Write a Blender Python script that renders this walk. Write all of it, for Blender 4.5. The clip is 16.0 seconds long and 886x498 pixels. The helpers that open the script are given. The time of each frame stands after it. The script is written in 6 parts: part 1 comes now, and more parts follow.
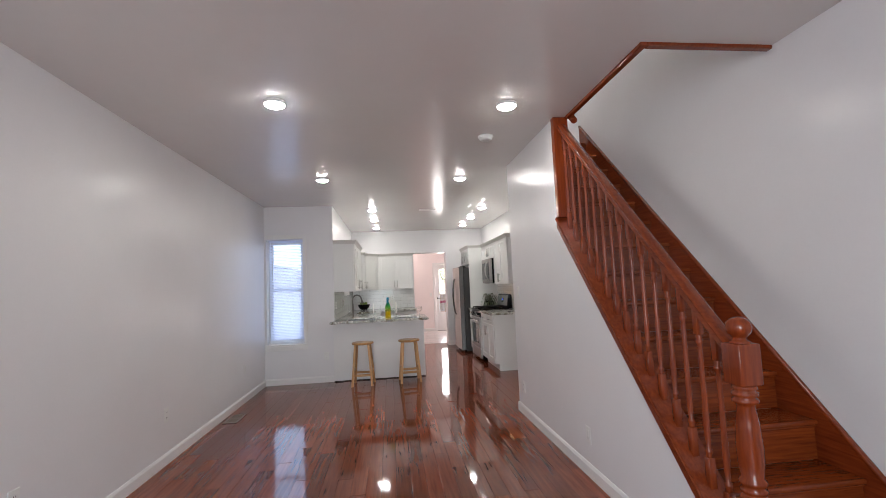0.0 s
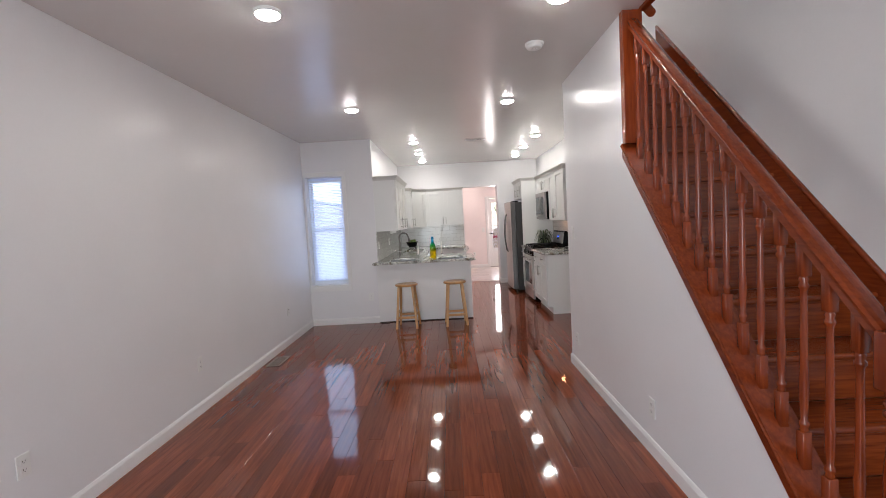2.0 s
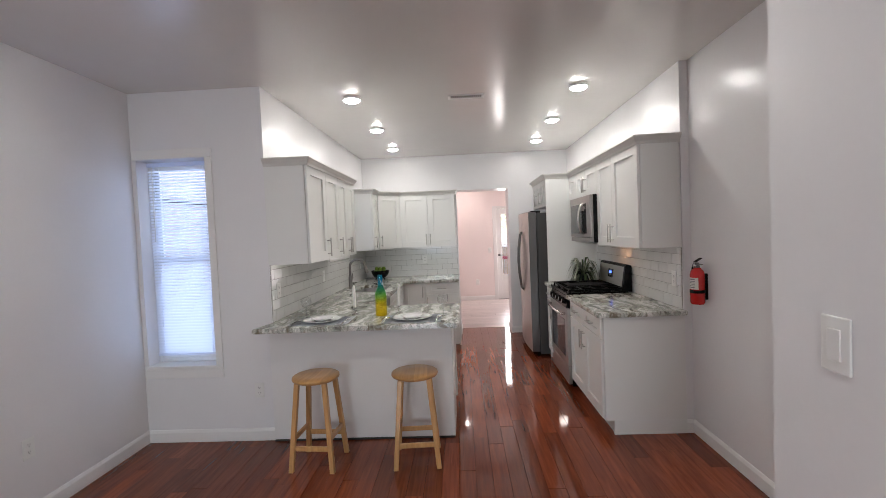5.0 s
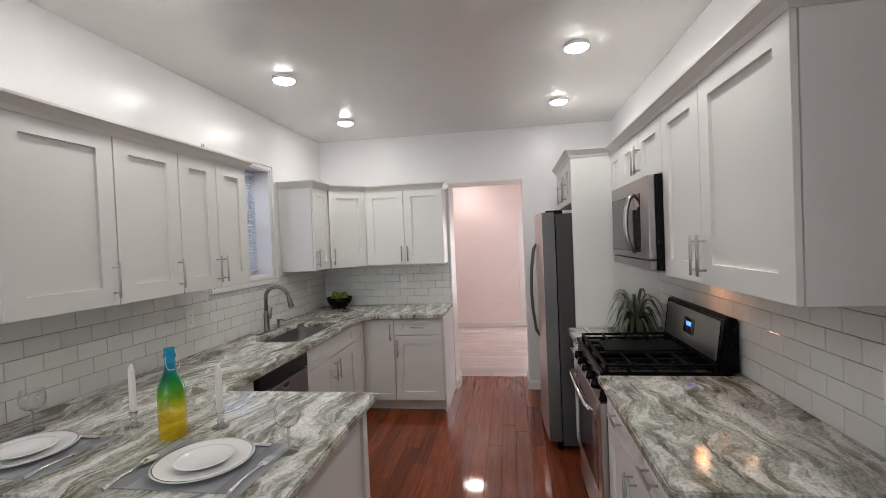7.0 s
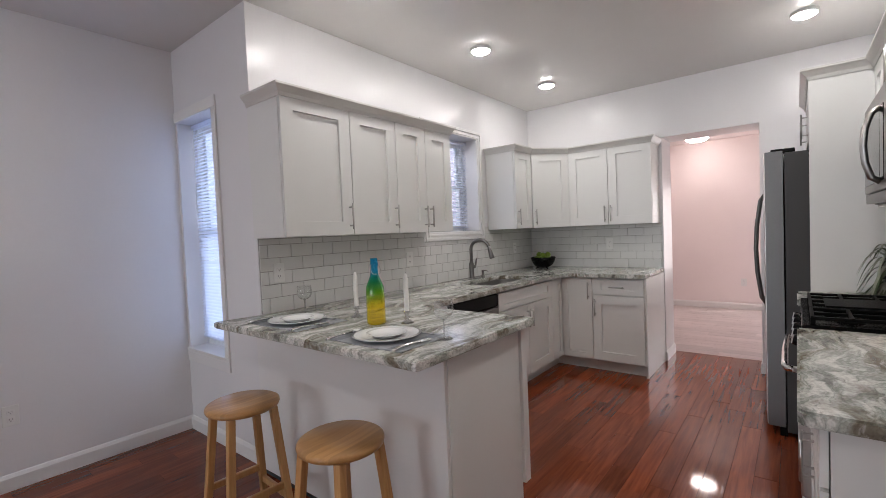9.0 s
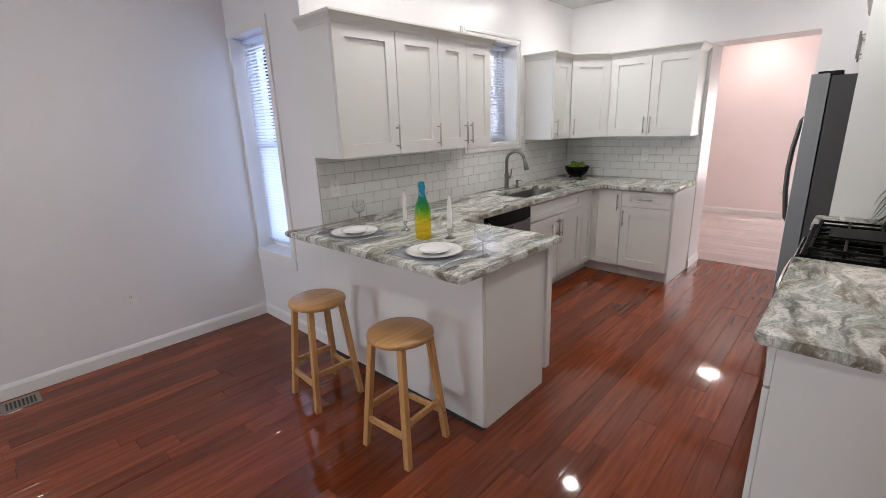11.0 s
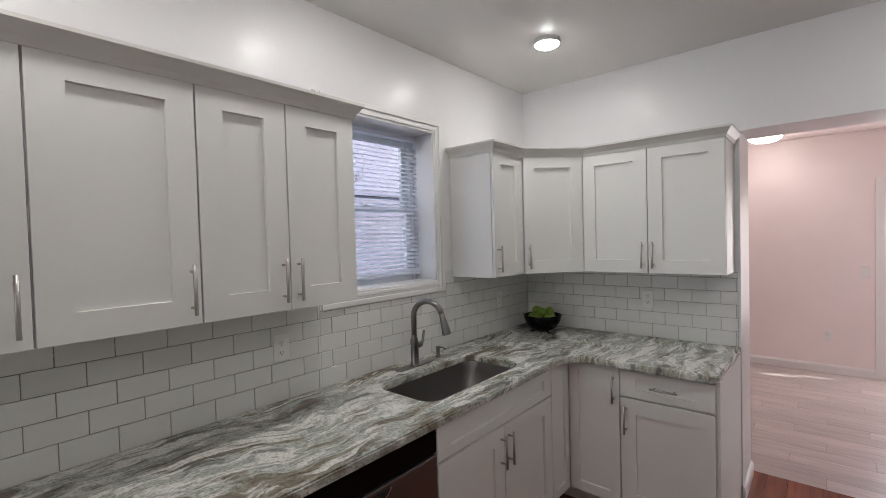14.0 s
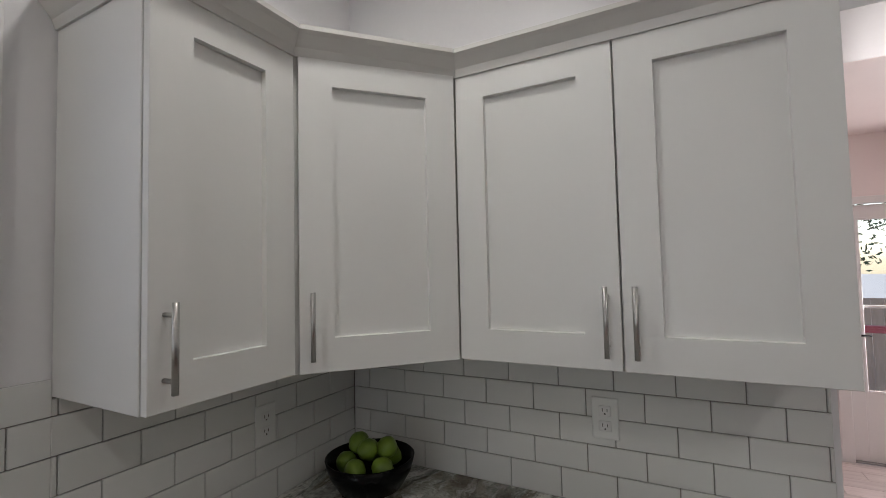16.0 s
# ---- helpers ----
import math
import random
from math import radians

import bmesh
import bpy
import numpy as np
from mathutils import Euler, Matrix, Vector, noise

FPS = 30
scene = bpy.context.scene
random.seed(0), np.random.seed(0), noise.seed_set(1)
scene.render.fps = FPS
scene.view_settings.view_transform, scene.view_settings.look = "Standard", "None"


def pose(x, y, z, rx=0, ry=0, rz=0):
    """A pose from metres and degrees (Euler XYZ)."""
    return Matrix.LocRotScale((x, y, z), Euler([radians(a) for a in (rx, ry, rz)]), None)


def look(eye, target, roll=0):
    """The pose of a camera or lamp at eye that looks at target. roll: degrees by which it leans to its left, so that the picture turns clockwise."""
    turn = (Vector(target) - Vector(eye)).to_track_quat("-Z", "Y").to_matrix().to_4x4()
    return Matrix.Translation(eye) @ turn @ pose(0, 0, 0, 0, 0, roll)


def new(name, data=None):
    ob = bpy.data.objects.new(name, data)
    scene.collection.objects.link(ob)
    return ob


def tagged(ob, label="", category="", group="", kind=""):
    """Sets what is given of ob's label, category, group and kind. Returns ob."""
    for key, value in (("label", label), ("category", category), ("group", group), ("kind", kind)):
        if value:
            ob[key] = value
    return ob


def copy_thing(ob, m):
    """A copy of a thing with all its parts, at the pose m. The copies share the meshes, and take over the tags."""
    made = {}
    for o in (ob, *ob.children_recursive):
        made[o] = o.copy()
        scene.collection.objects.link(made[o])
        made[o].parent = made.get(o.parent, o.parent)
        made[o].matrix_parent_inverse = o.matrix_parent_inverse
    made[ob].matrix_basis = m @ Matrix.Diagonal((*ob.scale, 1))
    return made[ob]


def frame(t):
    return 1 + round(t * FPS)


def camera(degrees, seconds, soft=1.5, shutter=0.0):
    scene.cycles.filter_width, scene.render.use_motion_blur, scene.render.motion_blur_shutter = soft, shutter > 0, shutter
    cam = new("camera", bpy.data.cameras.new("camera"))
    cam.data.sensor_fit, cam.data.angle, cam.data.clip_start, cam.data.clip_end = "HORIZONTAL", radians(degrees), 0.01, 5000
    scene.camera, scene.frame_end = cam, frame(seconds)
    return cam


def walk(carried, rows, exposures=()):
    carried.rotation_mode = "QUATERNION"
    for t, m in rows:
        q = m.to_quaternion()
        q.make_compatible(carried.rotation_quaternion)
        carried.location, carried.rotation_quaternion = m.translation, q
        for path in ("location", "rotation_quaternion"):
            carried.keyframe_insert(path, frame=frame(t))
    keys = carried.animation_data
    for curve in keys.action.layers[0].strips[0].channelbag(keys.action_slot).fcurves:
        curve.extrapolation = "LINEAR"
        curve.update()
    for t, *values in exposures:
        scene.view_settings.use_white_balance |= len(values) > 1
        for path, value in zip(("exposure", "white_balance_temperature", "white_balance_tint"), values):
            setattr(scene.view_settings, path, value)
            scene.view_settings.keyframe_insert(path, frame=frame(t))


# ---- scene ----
cam = camera(89.8, 16.0, soft=0.75)
PATH = [
    (0, (0.093, -1.225, 1.39), (0.332, 0.754, 1.553), -2.5),
    (0.5, (0.11, -1.279, 1.338), (0.176, 0.719, 1.382), -2.8),
    (1, (0.168, -1.286, 1.35), (0.166, 0.714, 1.293), -3.2),
    (1.5, (0.233, -1.109, 1.417), (0.219, 0.888, 1.325), -3.1),
    (2, (0.297, -0.713, 1.473), (0.265, 1.283, 1.344), -3.2),
    (2.5, (0.417, -0.26, 1.51), (0.362, 1.734, 1.357), -3.2),
    (3, (0.489, 0.277, 1.522), (0.416, 2.27, 1.37), -3.1),
    (3.2, (0.529, 0.49, 1.539), (0.451, 2.483, 1.385), -3.0),
    (5.3, (0.781, 2.857, 1.548), (0.688, 4.854, 1.482), -2.2),
    (5.5, (0.876, 3.088, 1.552), (0.74, 5.082, 1.481), -2.4),
    (6, (0.984, 3.647, 1.557), (0.802, 5.637, 1.496), -2.6),
    (6.5, (1.108, 4.137, 1.571), (0.878, 6.123, 1.521), -2.6),
    (7, (1.269, 4.562, 1.582), (0.968, 6.539, 1.544), -2.4),
    (7.5, (1.338, 4.866, 1.568), (0.824, 6.799, 1.566), -2.8),
    (8, (1.454, 4.943, 1.502), (0.645, 6.772, 1.547), -2.6),
    (8.5, (1.58, 4.797, 1.422), (0.479, 6.467, 1.457), -2.3),
    (9, (1.656, 4.508, 1.346), (0.41, 6.07, 1.274), -2.4),
    (9.2, (1.654, 4.431, 1.322), (0.381, 5.963, 1.15), -2.4),
    (11.3, (1.83, 4.264, 1.568), (0.514, 5.669, 1.025), -1.9),
    (11.5, (1.84, 4.275, 1.576), (0.501, 5.712, 1.198), -1.8),
    (12, (1.835, 4.487, 1.566), (0.484, 5.952, 1.399), -1.8),
    (12.5, (1.731, 4.817, 1.575), (0.377, 6.283, 1.454), -1.7),
    (13, (1.529, 5.179, 1.565), (0.193, 6.664, 1.475), -1.5),
    (13.5, (1.275, 5.653, 1.58), (-0.039, 7.159, 1.511), -1.6),
    (14, (1.024, 6.133, 1.607), (-0.284, 7.645, 1.555), -1.6),
    (14.5, (0.82, 6.63, 1.591), (-0.465, 8.163, 1.58), -1.5),
    (15, (0.609, 7.04, 1.591), (-0.638, 8.603, 1.617), -1.3),
    (15.5, (0.464, 7.484, 1.575), (-0.684, 9.119, 1.653), -1.2),
    (16, (0.333, 7.885, 1.591), (-0.608, 9.647, 1.685), -1.3),
]
EXPOSURES = [(0.0, 1.82, 6500, 9), (2.5, 1.93, 6500, 10), (5.5, 1.80, 6450, 9), (7.0, 1.68, 6450, 9), (9.0, 1.72, 6400, 12), (11.4, 2.05, 6400, 10), (12.0, 1.72, 6400, 11), (12.5, 1.64, 6400, 11), (13.5, 1.56, 6350, 10), (14.5, 1.28, 6350, 10), (15.5, 1.25, 6450, 11), (16.0, 1.02, 6450, 10)]
walk(cam, [(t, look(eye, target, roll)) for t, eye, target, roll in PATH], EXPOSURES)

# ---- world, sun, exposure ----
world = bpy.data.worlds.new("world")
scene.world = world
world.use_nodes = True
wn = world.node_tree
sky = wn.nodes.new("ShaderNodeTexSky")
sky.sky_type = "NISHITA"
sky.sun_disc = False
sky.sun_elevation = radians(49)
sky.sun_rotation = radians(69)
wn.links.new(sky.outputs["Color"], wn.nodes["Background"].inputs["Color"])
wn.nodes["Background"].inputs["Strength"].default_value = 0.15
sun_data = bpy.data.lights.new("sun", "SUN")
sun_data.energy, sun_data.angle, sun_data.color = 2.3, radians(0.5), (1.0, 0.95, 0.88)
sun = new("sun", sun_data)
sun.matrix_world = look((6.46, 15.66, 8.3), (5.0, 15.1, 6.5))
# Area lamp in an unseen front opening, added to brighten the living room.
day = bpy.data.lights.new("front_daylight", "AREA")
day.shape, day.size, day.size_y, day.energy, day.color = "RECTANGLE", 1.6, 1.5, 25.0, (0.86, 0.92, 1.0)
new("front_daylight", day).matrix_world = look((-0.35, -3.5, 1.4), (-0.35, 0.0, 1.2))
sky_lamp = bpy.data.lights.new("window_daylight", "AREA")
sky_lamp.shape, sky_lamp.size, sky_lamp.size_y, sky_lamp.energy, sky_lamp.color = "RECTANGLE", 0.54, 1.60, 1.35, (0.56, 0.72, 1.0)
new("window_daylight", sky_lamp).matrix_world = look((-1.51, 6.09, 1.40), (-1.51, 3.0, 1.40))
sink_lamp = bpy.data.lights.new("sink_window_daylight", "AREA")
sink_lamp.shape, sink_lamp.size, sink_lamp.size_y, sink_lamp.energy, sink_lamp.color = "RECTANGLE", 0.70, 0.84, 0.40, (0.60, 0.74, 1.0)
new("sink_window_daylight", sink_lamp).matrix_world = look((-1.055, 7.77, 1.79), (0.5, 7.77, 1.70))
LED = 41.0          # glow of the ceiling discs
door_lamp = bpy.data.lights.new("door_daylight", "AREA")
door_lamp.shape, door_lamp.size, door_lamp.size_y, door_lamp.energy, door_lamp.color = "RECTANGLE", 0.60, 1.36, 9.0, (1.0, 0.93, 0.91)
new("door_daylight", door_lamp).matrix_world = look((1.88, 12.54, 1.24), (1.2, 8.85, 1.0))
LED_BACK = 10.0     # glow of the back room's flush lamp


# ---- materials ----
def material(name, base, rough=0.5, metal=0.0, grain=0.0, scale=40.0, bump=0.0, stain=0.0, stain_scale=1.5, spec=0.5, coat=0.0, vary=0.0):
    """A Principled material: noise at two scales tints it, the fine one also raises it."""
    m = bpy.data.materials.new(name)
    m.use_nodes = True
    nt = m.node_tree
    p = nt.nodes["Principled BSDF"]
    p.inputs["Roughness"].default_value = rough
    p.inputs["Metallic"].default_value = metal
    p.inputs["Specular IOR Level"].default_value = spec
    p.inputs["Coat Weight"].default_value = coat
    p.inputs["Coat Roughness"].default_value = 0.08
    tc = nt.nodes.new("ShaderNodeTexCoord")
    fine = nt.nodes.new("ShaderNodeTexNoise")
    fine.inputs["Scale"].default_value = scale
    fine.inputs["Detail"].default_value = 4
    big = nt.nodes.new("ShaderNodeTexNoise")
    big.inputs["Scale"].default_value = stain_scale
    big.inputs["Detail"].default_value = 3
    for n in (fine, big):
        nt.links.new(tc.outputs["Object"], n.inputs["Vector"])
    mix1 = nt.nodes.new("ShaderNodeMix")
    mix1.data_type = "RGBA"
    mix1.inputs["A"].default_value = (*base, 1)
    mix1.inputs["B"].default_value = (*[c * (1 - grain) for c in base], 1)
    nt.links.new(fine.outputs["Fac"], mix1.inputs["Factor"])
    mix2 = nt.nodes.new("ShaderNodeMix")
    mix2.data_type = "RGBA"
    mix2.blend_type = "MULTIPLY"
    mix2.inputs["Factor"].default_value = 1.0
    ramp = nt.nodes.new("ShaderNodeMapRange")
    ramp.inputs["From Min"].default_value, ramp.inputs["From Max"].default_value = 0.35, 0.65
    ramp.inputs["To Min"].default_value, ramp.inputs["To Max"].default_value = 1 - stain, 1.0
    nt.links.new(big.outputs["Fac"], ramp.inputs["Value"])
    nt.links.new(mix1.outputs["Result"], mix2.inputs["A"])
    if vary:
        info = nt.nodes.new("ShaderNodeObjectInfo")
        r2 = nt.nodes.new("ShaderNodeMapRange")
        r2.inputs["To Min"].default_value, r2.inputs["To Max"].default_value = 1 - vary, 1.0
        nt.links.new(info.outputs["Random"], r2.inputs["Value"])
        mul = nt.nodes.new("ShaderNodeMath")
        mul.operation = "MULTIPLY"
        nt.links.new(ramp.outputs["Result"], mul.inputs[0])
        nt.links.new(r2.outputs["Result"], mul.inputs[1])
        nt.links.new(mul.outputs["Value"], mix2.inputs["B"])
    else:
        nt.links.new(ramp.outputs["Result"], mix2.inputs["B"])
    nt.links.new(mix2.outputs["Result"], p.inputs["Base Color"])
    if bump:
        b = nt.nodes.new("ShaderNodeBump")
        b.inputs["Strength"].default_value = bump
        b.inputs["Distance"].default_value = 0.004
        nt.links.new(fine.outputs["Fac"], b.inputs["Height"])
        nt.links.new(b.outputs["Normal"], p.inputs["Normal"])
    return m


def wood(name, light, dark, rough, axis, coat=0.0, spec=0.5, stretch=14.0, scale=5.0, vary=0.0, island=False, bands=0.0):
    """Wood with grain along one axis (0, 1, 2); pieces differ by the object's or the island's random number."""
    m = bpy.data.materials.new(name)
    m.use_nodes = True
    nt = m.node_tree
    p = nt.nodes["Principled BSDF"]
    p.inputs["Roughness"].default_value = rough
    p.inputs["Specular IOR Level"].default_value = spec
    p.inputs["Coat Weight"].default_value = coat
    p.inputs["Coat Roughness"].default_value = 0.05
    tc = nt.nodes.new("ShaderNodeTexCoord")
    if island:
        seed = nt.nodes.new("ShaderNodeNewGeometry").outputs["Random Per Island"]
    else:
        seed = nt.nodes.new("ShaderNodeObjectInfo").outputs["Random"]
    mp = nt.nodes.new("ShaderNodeMapping")
    s = [stretch, stretch, stretch]
    s[axis] = 1.0
    mp.inputs["Scale"].default_value = s
    nt.links.new(tc.outputs["Object"], mp.inputs["Vector"])
    off = nt.nodes.new("ShaderNodeMath")
    off.operation = "MULTIPLY"
    off.inputs[1].default_value = 37.0
    nt.links.new(seed, off.inputs[0])
    n1 = nt.nodes.new("ShaderNodeTexNoise")
    n1.noise_dimensions = "4D"
    n1.inputs["Scale"].default_value = scale
    n1.inputs["Detail"].default_value = 5
    n1.inputs["Distortion"].default_value = 0.6
    nt.links.new(mp.outputs["Vector"], n1.inputs["Vector"])
    nt.links.new(off.outputs["Value"], n1.inputs["W"])
    cr = nt.nodes.new("ShaderNodeMix")
    cr.data_type = "RGBA"
    cr.inputs["A"].default_value = (*light, 1)
    cr.inputs["B"].default_value = (*dark, 1)
    mr = nt.nodes.new("ShaderNodeMapRange")
    mr.inputs["From Min"].default_value, mr.inputs["From Max"].default_value = 0.3, 0.7
    nt.links.new(n1.outputs["Fac"], mr.inputs["Value"])
    nt.links.new(mr.outputs["Result"], cr.inputs["Factor"])
    mul = nt.nodes.new("ShaderNodeMix")
    mul.data_type = "RGBA"
    mul.blend_type = "MULTIPLY"
    mul.inputs["Factor"].default_value = 1.0
    r2 = nt.nodes.new("ShaderNodeMapRange")
    r2.inputs["To Min"].default_value, r2.inputs["To Max"].default_value = 1 - vary, 1 + vary
    nt.links.new(seed, r2.inputs["Value"])
    nt.links.new(cr.outputs["Result"], mul.inputs["A"])
    nt.links.new(r2.outputs["Result"], mul.inputs["B"])
    out = mul.outputs["Result"]
    if bands:
        sep = nt.nodes.new("ShaderNodeSeparateXYZ")
        dv = nt.nodes.new("ShaderNodeMath")
        dv.operation = "DIVIDE"
        dv.inputs[1].default_value = bands
        fl = nt.nodes.new("ShaderNodeMath")
        fl.operation = "FLOOR"
        wh = nt.nodes.new("ShaderNodeTexWhiteNoise")
        wh.noise_dimensions = "1D"
        mb = nt.nodes.new("ShaderNodeMapRange")
        mb.inputs["To Min"].default_value, mb.inputs["To Max"].default_value = 0.72, 1.12
        mm = nt.nodes.new("ShaderNodeMix")
        mm.data_type, mm.blend_type = "RGBA", "MULTIPLY"
        mm.inputs["Factor"].default_value = 1.0
        nt.links.new(tc.outputs["Object"], sep.inputs["Vector"])
        nt.links.new(sep.outputs["X"], dv.inputs[0])
        nt.links.new(dv.outputs["Value"], fl.inputs[0])
        nt.links.new(fl.outputs["Value"], wh.inputs["W"])
        nt.links.new(wh.outputs["Value"], mb.inputs["Value"])
        nt.links.new(out, mm.inputs["A"])
        nt.links.new(mb.outputs["Result"], mm.inputs["B"])
        out = mm.outputs["Result"]
    nt.links.new(out, p.inputs["Base Color"])
    b = nt.nodes.new("ShaderNodeBump")
    b.inputs["Strength"].default_value = 0.08
    b.inputs["Distance"].default_value = 0.002
    nt.links.new(n1.outputs["Fac"], b.inputs["Height"])
    nt.links.new(b.outputs["Normal"], p.inputs["Normal"])
    return m


def translucent(m, colour, share):
    """Lets part of the light through a thin sheet of the material m."""
    nt = m.node_tree
    tr = nt.nodes.new("ShaderNodeBsdfTranslucent")
    tr.inputs["Color"].default_value = (*colour, 1)
    mx = nt.nodes.new("ShaderNodeMixShader")
    mx.inputs["Fac"].default_value = share
    nt.links.new(nt.nodes["Principled BSDF"].outputs["BSDF"], mx.inputs[1])
    nt.links.new(tr.outputs["BSDF"], mx.inputs[2])
    nt.links.new(mx.outputs["Shader"], nt.nodes["Material Output"].inputs["Surface"])
    return m


def emitter(name, colour, strength):
    m = bpy.data.materials.new(name)
    m.use_nodes = True
    nt = m.node_tree
    e = nt.nodes.new("ShaderNodeEmission")
    e.inputs["Color"].default_value = (*colour, 1)
    e.inputs["Strength"].default_value = strength
    nt.links.new(e.outputs["Emission"], nt.nodes["Material Output"].inputs["Surface"])
    return m


def glass(name, colour=(1, 1, 1), haze=0.0, gloss=0.75, base=0.045, power=4.0):
    """Thin glass: it lets light straight through in its colour and shines by Fresnel; haze scatters a share of the light."""
    m = bpy.data.materials.new(name)
    m.use_nodes = True
    nt = m.node_tree
    nt.nodes.remove(nt.nodes["Principled BSDF"])
    tr = nt.nodes.new("ShaderNodeBsdfTransparent")
    tr.name = "through"
    tr.inputs["Color"].default_value = (*colour, 1)
    gl = nt.nodes.new("ShaderNodeBsdfGlossy")
    gl.inputs["Roughness"].default_value = 0.02
    lw = nt.nodes.new("ShaderNodeLayerWeight")
    lw.inputs["Blend"].default_value = 0.5
    pw = nt.nodes.new("ShaderNodeMath")
    pw.operation = "POWER"
    pw.inputs[1].default_value = power
    fr = nt.nodes.new("ShaderNodeMath")
    fr.operation = "MULTIPLY_ADD"
    fr.inputs[1].default_value, fr.inputs[2].default_value = gloss, base
    nt.links.new(lw.outputs["Facing"], pw.inputs[0])
    nt.links.new(pw.outputs["Value"], fr.inputs[0])
    mx = nt.nodes.new("ShaderNodeMixShader")
    body = tr.outputs["BSDF"]
    if haze:
        tl = nt.nodes.new("ShaderNodeBsdfTranslucent")
        tl.name = "scatter"
        mh = nt.nodes.new("ShaderNodeMixShader")
        mh.inputs["Fac"].default_value = haze
        nt.links.new(body, mh.inputs[1])
        nt.links.new(tl.outputs["BSDF"], mh.inputs[2])
        body = mh.outputs["Shader"]
    nt.links.new(fr.outputs["Value"], mx.inputs["Fac"])
    nt.links.new(body, mx.inputs[1])
    nt.links.new(gl.outputs["BSDF"], mx.inputs[2])
    nt.links.new(mx.outputs["Shader"], nt.nodes["Material Output"].inputs["Surface"])
    return m


def granite():
    """Grey-green stone with long warped white, taupe and dark streaks."""
    m = bpy.data.materials.new("granite")
    m.use_nodes = True
    nt = m.node_tree
    p = nt.nodes["Principled BSDF"]
    p.inputs["Roughness"].default_value = 0.12
    tc = nt.nodes.new("ShaderNodeTexCoord")

    def noise(vector, scale, detail, rough=0.5, distort=0.0):
        n = nt.nodes.new("ShaderNodeTexNoise")
        n.inputs["Scale"].default_value = scale
        n.inputs["Detail"].default_value = detail
        n.inputs["Roughness"].default_value = rough
        n.inputs["Distortion"].default_value = distort
        nt.links.new(vector, n.inputs["Vector"])
        return n

    def mapped(vector, turn, scale, shift=0.0):
        mp = nt.nodes.new("ShaderNodeMapping")
        mp.inputs["Location"].default_value = (shift, shift, 0)
        mp.inputs["Rotation"].default_value = (0, 0, radians(turn))
        mp.inputs["Scale"].default_value = scale
        nt.links.new(vector, mp.inputs["Vector"])
        return mp.outputs["Vector"]

    def ramp(value, stops):
        cr = nt.nodes.new("ShaderNodeValToRGB")
        e = cr.color_ramp.elements
        e[0].position, e[0].color = stops[0][0], (*stops[0][1], 1)
        e[1].position, e[1].color = stops[-1][0], (*stops[-1][1], 1)
        for pos, c in stops[1:-1]:
            x = e.new(pos)
            x.color = (*c, 1)
        nt.links.new(value, cr.inputs["Fac"])
        return cr.outputs["Color"]

    def mix(a, b, fac, kind="MIX"):
        mx = nt.nodes.new("ShaderNodeMix")
        mx.data_type = "RGBA"
        mx.blend_type = kind
        nt.links.new(a, mx.inputs["A"])
        nt.links.new(b, mx.inputs["B"])
        if isinstance(fac, float):
            mx.inputs["Factor"].default_value = fac
        else:
            nt.links.new(fac, mx.inputs["Factor"])
        return mx.outputs["Result"]

    warp = noise(tc.outputs["Object"], 1.7, 2)
    add = nt.nodes.new("ShaderNodeVectorMath")
    add.operation = "MULTIPLY_ADD"
    add.inputs[1].default_value = (0.40, 0.40, 0.40)
    nt.links.new(warp.outputs["Color"], add.inputs[0])
    nt.links.new(tc.outputs["Object"], add.inputs[2])
    crumple = noise(tc.outputs["Object"], 11.0, 3)
    add2 = nt.nodes.new("ShaderNodeVectorMath")
    add2.operation = "MULTIPLY_ADD"
    add2.inputs[1].default_value = (0.055, 0.055, 0.055)
    nt.links.new(crumple.outputs["Color"], add2.inputs[0])
    nt.links.new(add.outputs["Vector"], add2.inputs[2])
    flow = add2.outputs["Vector"]
    # broad bands, from taupe over grey-green to white
    bands = noise(mapped(flow, 14, (7.6, 2.0, 4.0)), 1.35, 7, 0.60, 0.45)
    base = ramp(bands.outputs["Fac"], ((0.30, (0.13, 0.105, 0.078)), (0.39, (0.235, 0.205, 0.155)), (0.44, (0.36, 0.36, 0.31)), (0.48, (0.55, 0.555, 0.505)), (0.52, (0.33, 0.355, 0.315)), (0.56, (0.66, 0.66, 0.62)), (0.61, (0.78, 0.77, 0.73)), (0.70, (0.42, 0.44, 0.41))))
    # thin white and thin dark streaks
    thin = noise(mapped(flow, 20, (14.0, 2.5, 6.0), 3.0), 1.5, 6, 0.60, 0.5)
    white = ramp(thin.outputs["Fac"], ((0.54, (0, 0, 0)), (0.62, (0.82, 0.82, 0.82))))
    dark = ramp(thin.outputs["Fac"], ((0.35, (0.7, 0.7, 0.7)), (0.44, (0, 0, 0))))
    pale = nt.nodes.new("ShaderNodeRGB")
    pale.outputs[0].default_value = (0.84, 0.83, 0.79, 1)
    deep = nt.nodes.new("ShaderNodeRGB")
    deep.outputs[0].default_value = (0.075, 0.070, 0.060, 1)
    base = mix(base, pale.outputs[0], white)
    base = mix(base, deep.outputs[0], dark)
    # scattered dark brown patches and fine crystals
    patch = noise(mapped(flow, 14, (5.0, 1.8, 2.0), 9.0), 1.4, 5, 0.65)
    base = mix(base, ramp(patch.outputs["Fac"], ((0.30, (0.30, 0.26, 0.22)), (0.43, (1, 1, 1)))), 0.9, "MULTIPLY")
    speck = noise(tc.outputs["Object"], 110, 2)
